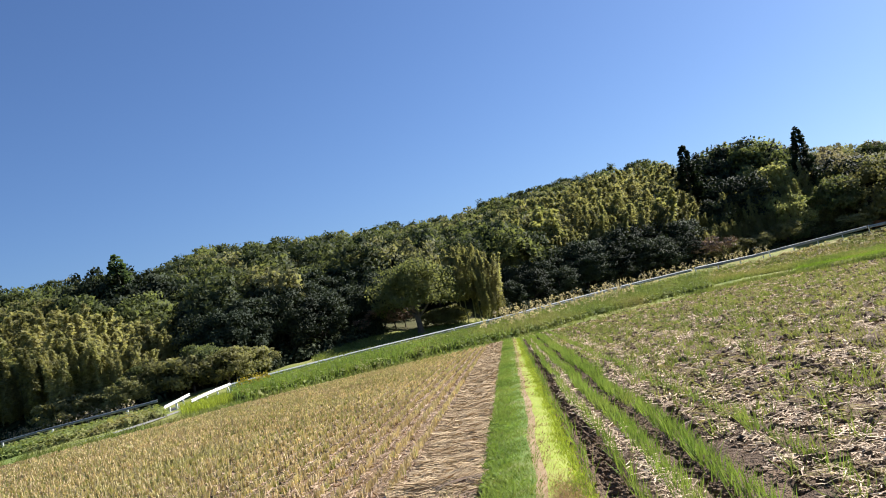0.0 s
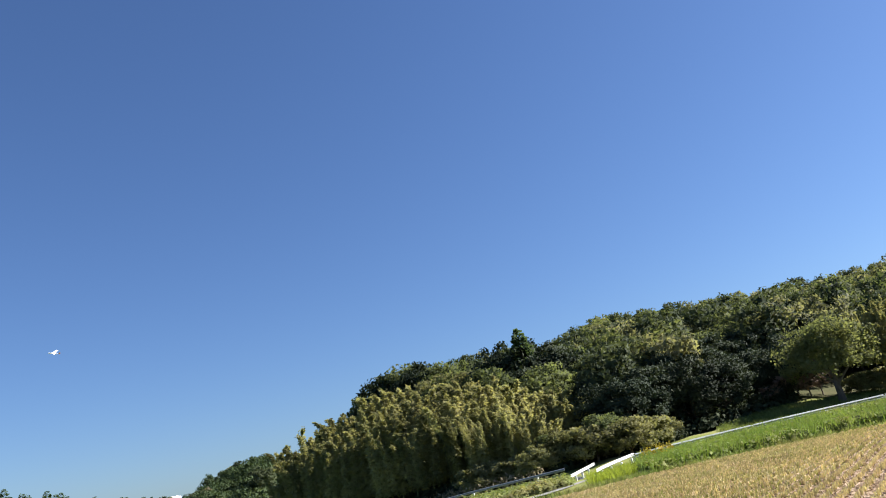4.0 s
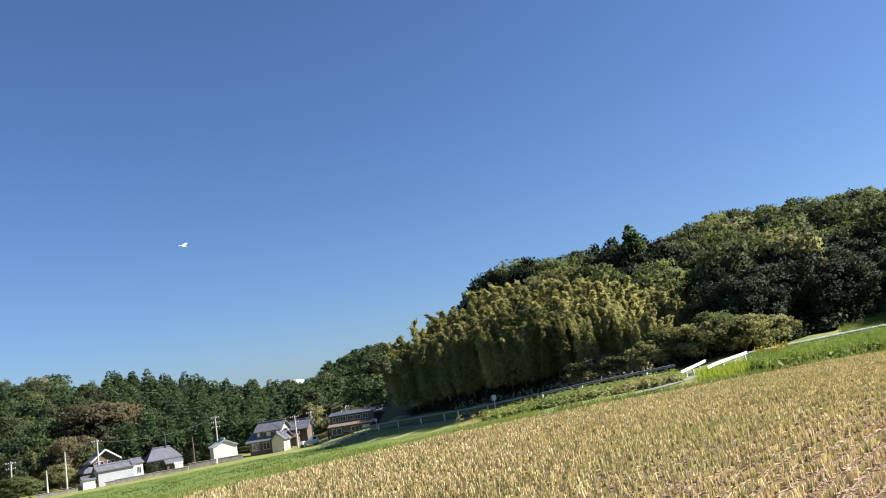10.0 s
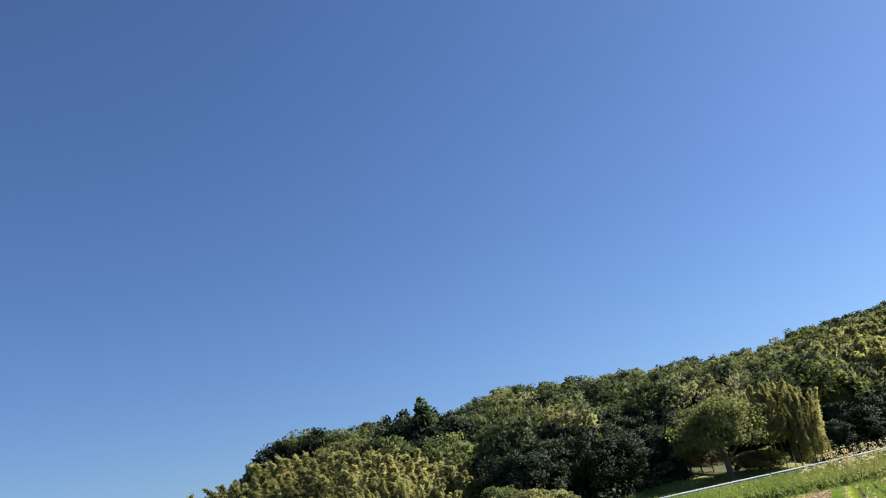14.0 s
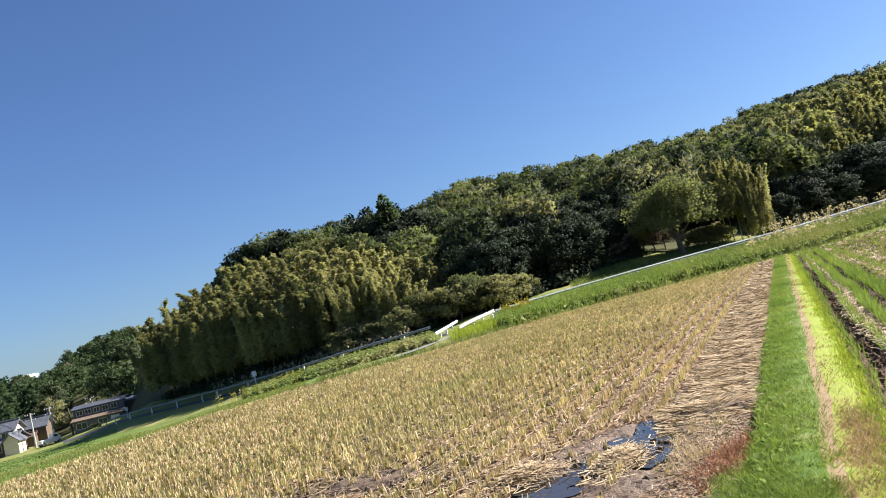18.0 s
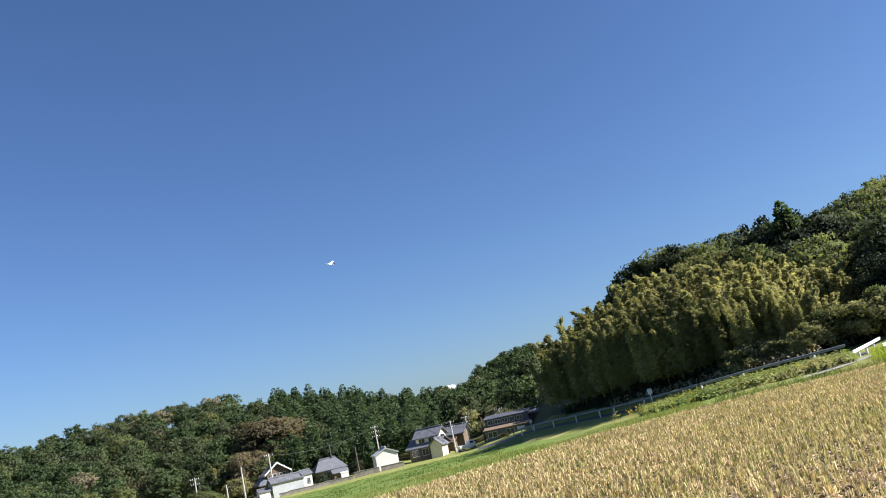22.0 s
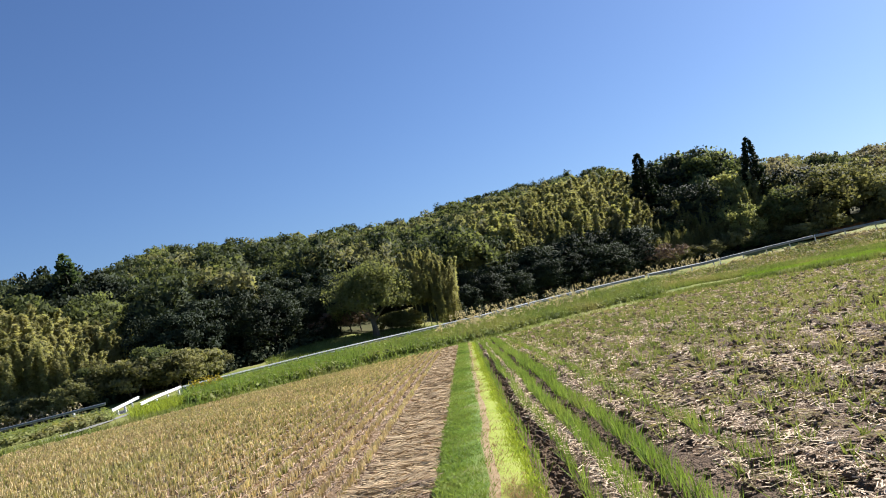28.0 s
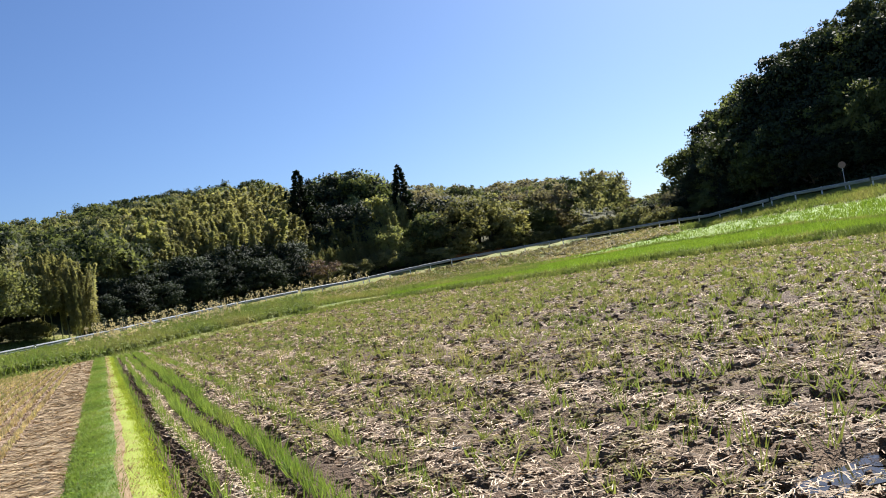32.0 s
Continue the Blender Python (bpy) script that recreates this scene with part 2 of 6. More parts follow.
def part(name, bm, material, parent, label="", m=None):
    """One mesh object under a thing or a part, from a bmesh or a mesh."""
    if isinstance(bm, bmesh.types.BMesh):
        me = bpy.data.meshes.new(name)
        bm.to_mesh(me)
        bm.free()
    else:
        me = bm
    if material is not None and not me.materials:
        me.materials.append(material)
    ob = new(name, me)
    ob.parent = parent
    if m is not None:
        ob.matrix_local = m
    if label:
        ob["label"] = label
    return ob


def thing(name, m, label, category, group="", kind=""):
    ob = new(name)
    ob.matrix_world = m
    ob.empty_display_size = 0.2
    return tagged(ob, label, category, group, kind)


def box_bm(sx, sy, sz, center=(0, 0, 0), bevel=0.0):
    bm = bmesh.new()
    bmesh.ops.create_cube(bm, size=1)
    bmesh.ops.scale(bm, vec=(sx, sy, sz), verts=bm.verts)
    if bevel:
        bmesh.ops.bevel(bm, geom=bm.edges[:], offset=bevel, segments=1, affect="EDGES")
    bmesh.ops.translate(bm, vec=center, verts=bm.verts)
    return bm


# ---- the lie of the land ----
# Along each bearing (degrees from the strip): distance and height of the field's edge, the top of its lip, two breaks
# of the slope, both sides of the road, the foot of the wood and the crest of the hill behind.
LAND = [
    (-180, 60, 0, 62, -.1, 80, -.2, 100, -.3, 120, -.3, 125, -.3, 160, 0, 320, 14),
    (-110, 17, 0, 18, -.3, 40, -1.5, 80, -3.8, 130, -6.6, 150, -7.2, 166, -7.2, 250, 10),
    (-90, 16, 0, 17, -.3, 40, -1.5, 80, -3.8, 130, -6.6, 150, -7.2, 166, -7.2, 240, 8),
    (-76, 16.5, 0, 17.5, -.3, 40, -1.5, 80, -3.6, 132, -5.9, 150, -6.3, 166, -6.2, 240, 11),
    (-68, 17.3, 0, 18.3, -.3, 40, -1.4, 80, -3.4, 132, -5.8, 150, -6.1, 166, -6.0, 240, 13.5),
    (-60, 18.5, 0, 19.5, -.3, 40, -1.3, 80, -3.3, 132, -5.6, 150, -6.0, 166, -6.0, 240, 8.5),
    (-50, 20.9, 0, 22, -.25, 45, -1.2, 85, -3.1, 130, -5.0, 150, -5.5, 170, -5.5, 300, 1),
    (-46, 22.2, 0, 23.4, -.2, 45, -1.1, 70, -2.2, 90, -2.2, 96, -2.3, 158, -4.0, 420, 19),
    (-44, 23, 0, 24, -.2, 42, -1.0, 62, -1.9, 82, -1.9, 87, -1.9, 100, -1.5, 420, 17),
    (-39, 25.4, 0, 26.4, -.1, 38, -.5, 52, -1.1, 65, -1.25, 70, -1.25, 76, -.8, 130, 8.2),
    (-31, 28.5, 0, 29.5, 0, 35, -.05, 42, -.1, 49, -.35, 54, -.35, 58, 0, 120, 11.2),
    (-24, 30.8, 0, 32, .04, 36, .06, 38.5, .08, 42, .1, 47, .1, 53, .4, 120, 11),
    (-20, 33.8, 0, 35, .05, 37.5, .1, 40, .12, 43, .1, 48, .1, 55, .6, 140, 15.2),
    (-10, 40.4, 0, 41.5, .08, 43.5, .2, 45.5, .35, 49, .45, 54, .5, 64, 1.9, 165, 17.1),
    (-3, 44.5, 0, 45.6, .1, 48, .3, 51, .5, 55, .65, 60, .65, 70, 1.6, 170, 17.4),
    (1, 47.5, 0, 48.6, .1, 51.5, .3, 55, .55, 59, .8, 64, .8, 72, 1.2, 160, 17.6),
    (8, 57, .15, 58.2, .3, 62, .5, 66, .9, 70, 1.3, 75, 1.3, 82, 1.7, 150, 18),
    (13, 65.5, .15, 66.8, .3, 70, .6, 75, 1.2, 79, 1.62, 84, 1.62, 92, 2.6, 150, 17),
    (17, 71.5, .15, 72.6, .4, 76, .55, 81, .9, 85, 1.8, 90, 1.8, 98, 2.7, 155, 17.2),
    (24, 67, .15, 68.2, .5, 83, .65, 88, .9, 94, 2.5, 100, 2.5, 108, 3.0, 180, 12.5),
    (32, 56, .15, 57.2, .5, 82, .85, 90, 1.25, 97, 2.75, 103, 2.75, 130, 4.0, 330, 25),
    (39, 55.5, .15, 56.7, .55, 78, 1.0, 84, 1.9, 92, 2.7, 98, 2.7, 104, 2.9, 320, 10),
    (42, 51.5, .15, 52.7, .5, 74, .9, 82, 2.0, 87, 2.5, 93, 2.5, 98, 3.0, 120, 8),
    (47, 45.5, .15, 46.7, .5, 62, .95, 72, 1.95, 79, 3.0, 85, 3.0, 89, 3.6, 125, 16.6),
    (53, 41.5, .15, 42.7, .45, 51, .55, 62, 1.85, 71, 2.9, 77, 2.9, 82, 4, 130, 23),
    (62, 34, .15, 35, .4, 44, .6, 56, 1.9, 64, 3.3, 70, 3.3, 76, 5, 130, 22),
    (90, 29, .15, 30, .4, 38, .6, 50, 2.0, 58, 4, 64, 4, 70, 6, 140, 16),
    (130, 60, .1, 62, .3, 70, .5, 80, 1.0, 90, 2, 95, 2, 110, 3, 300, 18),
    (180, 60, 0, 62, -.1, 80, -.2, 100, -.3, 120, -.3, 125, -.3, 160, 0, 320, 14),
]
LAND_A = np.array([r[0] for r in LAND], float)
LAND_V = np.array([r[1:] for r in LAND], float)


def along(az):
    """Distances and heights of the land's breaks at a bearing."""
    v = np.array([np.interp(az, LAND_A, LAND_V[:, k]) for k in range(16)])
    return v[0::2], v[1::2]


def height(az, r):
    d, z = along(az)
    if r <= d[0]:
        return z[0]
    if r >= d[-1]:
        return z[-1] - min(8.0, (r - d[-1]) * 0.04)
    return float(np.interp(r, d, z))


def spot(az, r, dz=0.0):
    """The point of the ground at a bearing and a distance."""
    a = radians(az)
    return Vector((r * math.sin(a), r * math.cos(a), height(az, r) + dz))


def ground_at(x, y):
    return height(math.degrees(math.atan2(x, y)), math.hypot(x, y))


def edge(az, k=0):
    return float(np.interp(az, LAND_A, LAND_V[:, 2 * k]))


def grid_mesh(name, rows, mats, pick=None, smooth=True):
    """A sheet from rows of points; pick(i, j) gives each face's material."""
    n = len(rows[0])
    vs = [p for r in rows for p in r]
    fs = [[i * n + j, i * n + j + 1, (i + 1) * n + j + 1, (i + 1) * n + j] for i in range(len(rows) - 1) for j in range(n - 1)]
    me = bpy.data.meshes.new(name)
    me.from_pydata([tuple(v) for v in vs], [], fs)
    for m in mats:
        me.materials.append(m)
    if pick:
        me.polygons.foreach_set("material_index", [pick(i, j) for i in range(len(rows) - 1) for j in range(n - 1)])
    me.polygons.foreach_set("use_smooth", [smooth] * len(me.polygons))
    me.update()
    return me


def rough(x, y, s, k=1.0):
    return noise.fractal(Vector((x * k, y * k, 3.1)), 1.0, 2.0, 3) * s


# the ground: one sheet out to the horizon, sunk a little beneath the fields that lie on it
AZS = np.concatenate([np.arange(-180, -80, 5), np.arange(-80, 60, 0.8), np.arange(60, 180.1, 5)])
rows = []
kinds = []
for az in AZS:
    d, z = along(az)
    rr = [0.0, d[0] * 0.5, d[0] - 0.4]
    kk = [0, 0, 0]
    for a, b, n, kind in ((0, 1, 2, 1), (1, 2, 4, 2), (2, 3, 4, 3), (3, 4, 4, 4), (4, 5, 2, 5), (5, 6, 4, 6), (6, 7, 14, 7)):
        for q in range(n):
            rr.append(d[a] + (d[b] - d[a]) * q / n)
            kk.append(kind)
    rr += [d[7], d[7] * 1.25, d[7] * 2, 1500.0, 4000.0]
    kk += [8, 8, 8, 8]
    line = []
    for r in rr:
        a = radians(az)
        x, y = r * math.sin(a), r * math.cos(a)
        zz = height(az, r) - (0.45 if r < d[0] - 0.1 else 0.0)
        if r > d[0] + 0.5 and not d[4] - 1.2 <= r <= d[5] + 0.5:
            zz += rough(x, y, 0.10 if r < d[5] else 0.35, 0.25)
        line.append((x, y, zz))
    rows.append(line)
    kinds.append(kk)


def ground_kind(i, j):
    az, k = AZS[i], kinds[i][j]
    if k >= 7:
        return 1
    if k == 5 and az > -50:
        return 3
    if k in (2, 3) and 19 < az < 100:
        return 2
    if az < -33 and k in (2, 3, 4) and not (k == 4 and az > -47):
        return 4 if k == 2 or (k == 3 and j % 4 == 1 and az > -55) else 5
    return 0


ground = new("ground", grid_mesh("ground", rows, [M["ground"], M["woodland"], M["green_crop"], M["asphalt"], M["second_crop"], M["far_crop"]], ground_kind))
tagged(ground, "grassy valley ground with green crops, a road and wooded slopes", "ground", kind="structure")


# ---- fields ----
def far_edge(x):
    """How far the field goes along the strip, at this distance to its side."""
    y = 20.0
    for _ in range(40):
        az = math.degrees(math.atan2(x, y))
        y = 0.5 * y + 0.5 * edge(az) * math.cos(radians(az))
    return y


xs = np.concatenate([np.arange(-16, -9.975, 0.35), np.arange(-9.975, -1.2, 0.145), [-1.13, -1.0, -0.85, -0.7, -0.55, -0.48]])
rows = []
for x in xs:
    ye = far_edge(x) if x > -15.9 else far_edge(-15.9)
    furrow = 0.032 * math.cos(2 * math.pi * (x + 1.5) / 0.29) if -9.98 < x < -1.2 else 0.0
    rows.append([(x, 4.0 + (ye - 4.0) * (s / 90) ** 1.6, rough(x, s, 0.02, 3) + furrow) for s in range(91)])
left_field = new("stubble_field", grid_mesh("stubble_field", rows, [M["stubble"], M["track_soil"]], lambda i, j: 1 if -3.3 < xs[i] < -1.2 or -4.5 < xs[i] < -4.1 else 0))
tagged(left_field, "harvested rice field of pale straw-coloured stubble rows", "field", kind="structure")

rows = []
for az in np.concatenate([np.arange(0.42, 4, 0.12), np.arange(4, 100, 0.6)]):
    a = radians(az)
    r0 = 0.3 / math.sin(a) if az < 90 else 0.3
    r1 = edge(az) + 0.1
    r0 = min(r0, r1 - 0.5)
    line = []
    for s in range(141):
        r = r0 + (r1 - r0) * (s / 140) ** 2.0
        x, y = r * math.sin(a), r * math.cos(a)
        z = 0.15 * min(1, max(0, (x - 0.3) / 14)) + rough(x, y, 0.04, 2.5) + rough(x, y, 0.04, 8)
        if 1.17 < x < 1.32:
            z -= 0.05
        if 0.5 < x < 0.72:
            z -= 0.07
        if ((x - 4.0) / 0.95) ** 2 + ((y - 3.5) / 0.45) ** 2 < 1:
            z -= 0.10 * (1 - ((x - 4.0) / 0.95) ** 2 - ((y - 3.5) / 0.45) ** 2) ** 0.5
        line.append((x, y, z))
    rows.append(line)
right_field = new("tilled_field", grid_mesh("tilled_field", rows, [M["clods"]]))
tagged(right_field, "cultivated wet rice field with dark clods and green regrowth", "field", kind="structure")

rows = []
for x, z in ((-0.58, -0.05), (-0.5, 0.05), (-0.40, 0.10), (-0.15, 0.12), (-0.05, 0.12), (0.045, 0.11), (0.12, 0.10), (0.26, 0.07), (0.38, -0.04)):
    rows.append([(x + rough(0.7, y, 0.05, 0.6) + (0.06 if x > 0.2 else 0) * max(0, 1 - y / 14), y, z + rough(x, y, 0.02, 4)) for y in (2.2 + 47 * (s / 120) ** 1.6 for s in range(121))])
strip = new("grass_strip", grid_mesh("grass_strip", rows, [M["turf"], M["path_soil"], M["yellow_turf"]], lambda i, j: 1 if i in (0, 4) else 0 if i < 4 else 2))
tagged(strip, "narrow mown grass strip with a trodden line between two fields", "grass strip", kind="structure")

rows = [[(x, y, 0.09 - 0.13 * max(0, min(1, (y - 4.4) / 1.4)) + rough(x, y, 0.03, 2)) for y in np.linspace(-6, 5.6, 24)] for x in np.linspace(-20, 0.35, 50)]
HX = np.linspace(-20, 0.35, 50)
headland = new("grass_headland", grid_mesh("grass_headland", rows, [M["turf"], M["track_soil"]], lambda i, j: 0 if HX[i] > -0.7 or j < 17 else 1))
tagged(headland, "grassy headland with bare brown soil at the end of the fields", "grass strip", kind="structure")


# ---- trees ----
def broad_crown(rx, rz, cz, clumps, per, leaf):
    """A round crown of many leaf clumps with gaps between them."""
    dirs = unit(clumps)
    dirs[:, 2] = np.where(dirs[:, 2] < -0.55, -dirs[:, 2], dirs[:, 2])
    rad = rng.uniform(0.3, 0.95, clumps) ** 0.8
    cen = dirs * rad[:, None] * np.array([rx, rx, rz]) + np.array([0, 0, cz])
    size = rng.uniform(0.12, 0.30, clumps) * rx
    k = np.repeat(np.arange(clumps), per)
    d = unit(len(k))
    d = d + 0.3 * dirs[k] + np.array([0, 0, 0.2])
    d /= np.linalg.norm(d, axis=1)[:, None]
    c = cen[k] + d * (size[k] * rng.uniform(0.25, 1.25, len(k)))[:, None] * np.array([1, 1, 0.7])
    nrm = d + 1.1 * unit(len(k))
    nrm /= np.linalg.norm(nrm, axis=1)[:, None]
    u, v = across(nrm)
    s = leaf * rng.uniform(0.5, 1.25, len(k))
    return quads(c, u * s[:, None] * 0.5, v * s[:, None] * 0.34)[0], (0, 0, cz - 0.3 * rz)


def bamboo_crown(h, n, leaf, plumes=3, reach=1.1, start=0.2, broad=1.6):
    """Slender feathery plumes that arch over at the tip, with fine drooping side sprays."""
    out = []
    for p in range(plumes):
        a = rng.uniform(0, 2 * np.pi)
        side = np.array([np.cos(a), np.sin(a)])
        off = np.array([rng.uniform(-1, 1), rng.uniform(-1, 1)]) * broad
        lean = side * rng.uniform(0.3, 1.7)
        hh = h * rng.uniform(0.78, 1.06)
        nb = 120
        per = max(3, n // nb)
        tb = start + (1 - start) * rng.uniform(0, 1, nb) ** 0.8
        ab = rng.uniform(0, 2 * np.pi, nb)
        wb = reach * rng.uniform(0.4, 1.2, nb) * (1.03 - tb) ** 0.6 * np.clip((tb - start) * 4 + 0.35, 0.35, 1)
        t = np.repeat(tb, per) + rng.normal(0, 0.012, nb * per)
        b = np.repeat(ab, per) + rng.normal(0, 0.35, nb * per)
        w = np.repeat(wb, per)
        q = rng.uniform(0.0, 1, len(t)) ** 0.8
        bend = np.clip(t, 0, 1.1) ** 2.6
        ax = np.stack([off[0] + lean[0] * bend, off[1] + lean[1] * bend, hh * (t - 0.09 * np.clip(t, 0, 1) ** 8)], 1)
        c = ax + np.stack([np.cos(b) * w * q, np.sin(b) * w * q, w * (0.75 * q - 0.8 * q * q)], 1) + rng.normal(0, 0.07, (len(t), 3))
        d = np.stack([np.cos(b), np.sin(b), rng.uniform(-1.3, 0.3, len(t))], 1) + rng.normal(0, 0.35, (len(t), 3))
        d /= np.linalg.norm(d, axis=1)[:, None]
        u = np.cross(d, unit(len(t)))
        u /= np.linalg.norm(u, axis=1)[:, None]
        s = leaf * rng.uniform(0.6, 1.3, len(t))
        out.append(quads(c, d * s[:, None] * 0.5, u * s[:, None] * 0.15)[0])
    return np.concatenate(out), (0, 0, h * 0.3)


def cone_crown(h, r, n, leaf, base=0.12):
    """A conifer: drooping sprays in a narrowing spire, with a dark inside."""
    t = rng.uniform(0, 1, n) ** 0.75
    t = 1 - t * (1 - base)
    t = base + (1 - base) * (1 - rng.uniform(0, 1, n) ** 0.6)
    lobes = 1 + 0.22 * np.sin(9 * t * 2 * np.pi + rng.uniform(0, 1))
    w = r * (1 - t) ** 0.75 * lobes + 0.08
    b = rng.uniform(0, 2 * np.pi, n)
    q = rng.uniform(0.55, 1.05, n)
    c = np.stack([np.cos(b) * w * q, np.sin(b) * w * q, h * t - 0.2 * w * q], 1)
    d = np.stack([np.cos(b), np.sin(b), rng.uniform(-0.6, 0.35, n)], 1)
    d /= np.linalg.norm(d, axis=1)[:, None]
    u = np.cross(d, unit(n))
    u /= np.linalg.norm(u, axis=1)[:, None]
    s = leaf * rng.uniform(0.6, 1.25, n)
    return quads(c, d * s[:, None] * 0.5, u * s[:, None] * 0.25)[0], (0, 0, h * 0.35)


def trunk_mesh(h, r, limbs=4, spread=1.0):
    out = [tube([(0, 0, -0.3), (0.05, 0, h * 0.3), (0, 0.08, h * 0.7), (0.05, 0.05, h)], [r * 1.25, r, r * 0.75, r * 0.3])]
    for i in range(limbs):
        a = 2 * math.pi * (i + rng.uniform(0, 0.6)) / limbs
        z0 = h * rng.uniform(0.45, 0.75)
        p = Vector((math.cos(a), math.sin(a), 0))
        out.append(tube([Vector((0, 0, z0)), p * spread * 0.5 + Vector((0, 0, z0 + spread * 0.5)), p * spread + Vector((0, 0, z0 + spread * 1.1))], [r * 0.5, r * 0.35, r * 0.12], 5))
    return joined(out)


TREE_GEO = {}


def tree_kind(name, crown, trunk, leaf, bark="bark"):
    TREE_GEO[name] = dict(crown=crown, trunk=trunk, leaf=leaf, bark=bark,
                          crown_mesh=leaf_mesh(name + "_crown", [(*leafy(name, crown[0], None, crown[1], 0.4), 0)], [LEAF[leaf]]), trunk_mesh=mesh_of(name + "_trunk", *trunk, M[bark]))


for i in range(3):
    tree_kind(f"dark{i}", broad_crown(2.7, 3.1, 4.7, 95, 110, 0.17), trunk_mesh(5.5, 0.2, 4, 1.4), "dark")
    tree_kind(f"mid{i}", broad_crown(2.6, 3.0, 4.5, 95, 110, 0.17), trunk_mesh(5.2, 0.18, 4, 1.4), "mid")
    tree_kind(f"bamboo{i}", bamboo_crown(9.0, 720, 0.23, 20, 0.6, broad=2.3), trunk_mesh(6.5, 0.05, 0), "bamboo", "culm")
    tree_kind(f"tallbamboo{i}", bamboo_crown(9.0, 720, 0.23, 20, 0.65, 0.4, 2.3), trunk_mesh(7.5, 0.06, 0), "bamboo", "culm")
for i in range(2):
    tree_kind(f"olive{i}", broad_crown(2.7, 2.7, 4.2, 95, 105, 0.17), trunk_mesh(5.0, 0.18, 4, 1.4), "olive")
    tree_kind(f"brown{i}", broad_crown(2.6, 2.7, 4.2, 95, 105, 0.17), trunk_mesh(5.0, 0.18, 4, 1.4), "brown")
    tree_kind(f"lit{i}", broad_crown(2.7, 2.8, 4.3, 95, 105, 0.17), trunk_mesh(5.0, 0.18, 4, 1.4), "lit_tree")
    tree_kind(f"rust{i}", broad_crown(1.5, 1.15, 1.0, 60, 80, 0.12), trunk_mesh(1.2, 0.06, 3, 0.6), "rust")
    tree_kind(f"cedar{i}", cone_crown(11.0, 1.9, 5200, 0.30), trunk_mesh(9.0, 0.2, 0), "cedar")
    tree_kind(f"pine{i}", cone_crown(10.0, 2.7, 3600, 0.36), trunk_mesh(8.0, 0.2, 0), "pine")
    tree_kind(f"twig{i}", broad_crown(1.5, 1.3, 1.9, 26, 34, 0.16), trunk_mesh(2.0, 0.07, 6, 1.1), "twig")
    tree_kind(f"shrub{i}", broad_crown(1.5, 1.15, 1.0, 60, 80, 0.12), trunk_mesh(1.2, 0.06, 3, 0.6), "olive")
# coarser crowns for the depth of the woods; their hidden undersides are left thin
FAR_GEO = {
    "dark": [broad_crown(2.7, 3.2, 4.2, 60, 34, 0.37) for _ in range(4)], "mid": [broad_crown(2.7, 3.1, 4.2, 60, 34, 0.37) for _ in range(4)],
    "green": [broad_crown(3.0, 3.1, 4.2, 60, 28, 0.44) for _ in range(4)], "olive": [broad_crown(2.7, 3.0, 4.1, 60, 34, 0.37) for _ in range(4)], "brown": [broad_crown(2.7, 3.0, 4.1, 60, 34, 0.37) for _ in range(3)],
    "bamboo": [bamboo_crown(9.0, 192, 0.62, 8, 0.95, 0.3, 1.9) for _ in range(4)], "pine": [cone_crown(10.0, 3.0, 900, 0.7, 0.25) for _ in range(3)],
    "cedar": [cone_crown(11.0, 2.2, 560, 0.85) for _ in range(2)],
}
for kind in ("dark", "mid", "green", "olive", "brown"):
    FAR_GEO[kind] = [(v.reshape(-1, 4, 3)[(v.reshape(-1, 4, 3)[:, 0, 2] > 3.4) | (rng.uniform(size=len(v) // 4) < 0.2)].reshape(-1, 3), c) for v, c in FAR_GEO[kind]]
LABELS = {
    "dark": "broadleaf tree at the edge of the wood, leaf colour darkened for shade", "mid": "green broadleaf tree on the wooded slope", "olive": "olive-green broadleaf tree turning in autumn",
    "brown": "brownish autumn tree on the wooded slope", "bamboo": "tall feathery yellow-green bamboo at the wood's edge", "tallbamboo": "tall leaning bamboo with bare culms and sunlit tops", "cedar": "dark pointed cedar rising above the wood",
    "pine": "dark green conifer of the plantation", "lit": "yellow-green broadleaf tree at the wood's edge, sunlight put into its leaf colour", "rust": "rusty-orange autumn shrub beside the road", "twig": "nearly bare pinkish-grey small tree before the dark wood", "shrub": "low olive-green shrub beside the road",
}


def plant(kind, az, r, size, name="", label="", group="", wide=1.0, sink=0.0):
    """One tree with its trunk and crown on the ground at that bearing and distance."""
    stem = kind.rstrip("0123456789")
    g = TREE_GEO[kind]
    p = spot(az, r, -0.1 - sink)
    t = thing(name or {"dark": "broadleaf_tree", "mid": "broadleaf_tree", "olive": "broadleaf_tree", "brown": "autumn_tree", "pine": "conifer_tree", "cedar": "cedar_tree", "twig": "bare_tree", "lit": "broadleaf_tree", "rust": "shrub", "tallbamboo": "bamboo"}.get(stem, stem),
              Matrix.LocRotScale(p, Euler((rng.uniform(-.04, .04), rng.uniform(-.04, .04), rng.uniform(0, 6.28))), (size * wide, size * wide, size)),
              label or LABELS[stem], "shrub" if stem in ("shrub", "rust") else "bamboo" if "bamboo" in stem else "tree", group or "trees of the wood's edge")
    part("trunk", g["trunk_mesh"], None, t)
    part("crown", g["crown_mesh"], None, t)
    return t


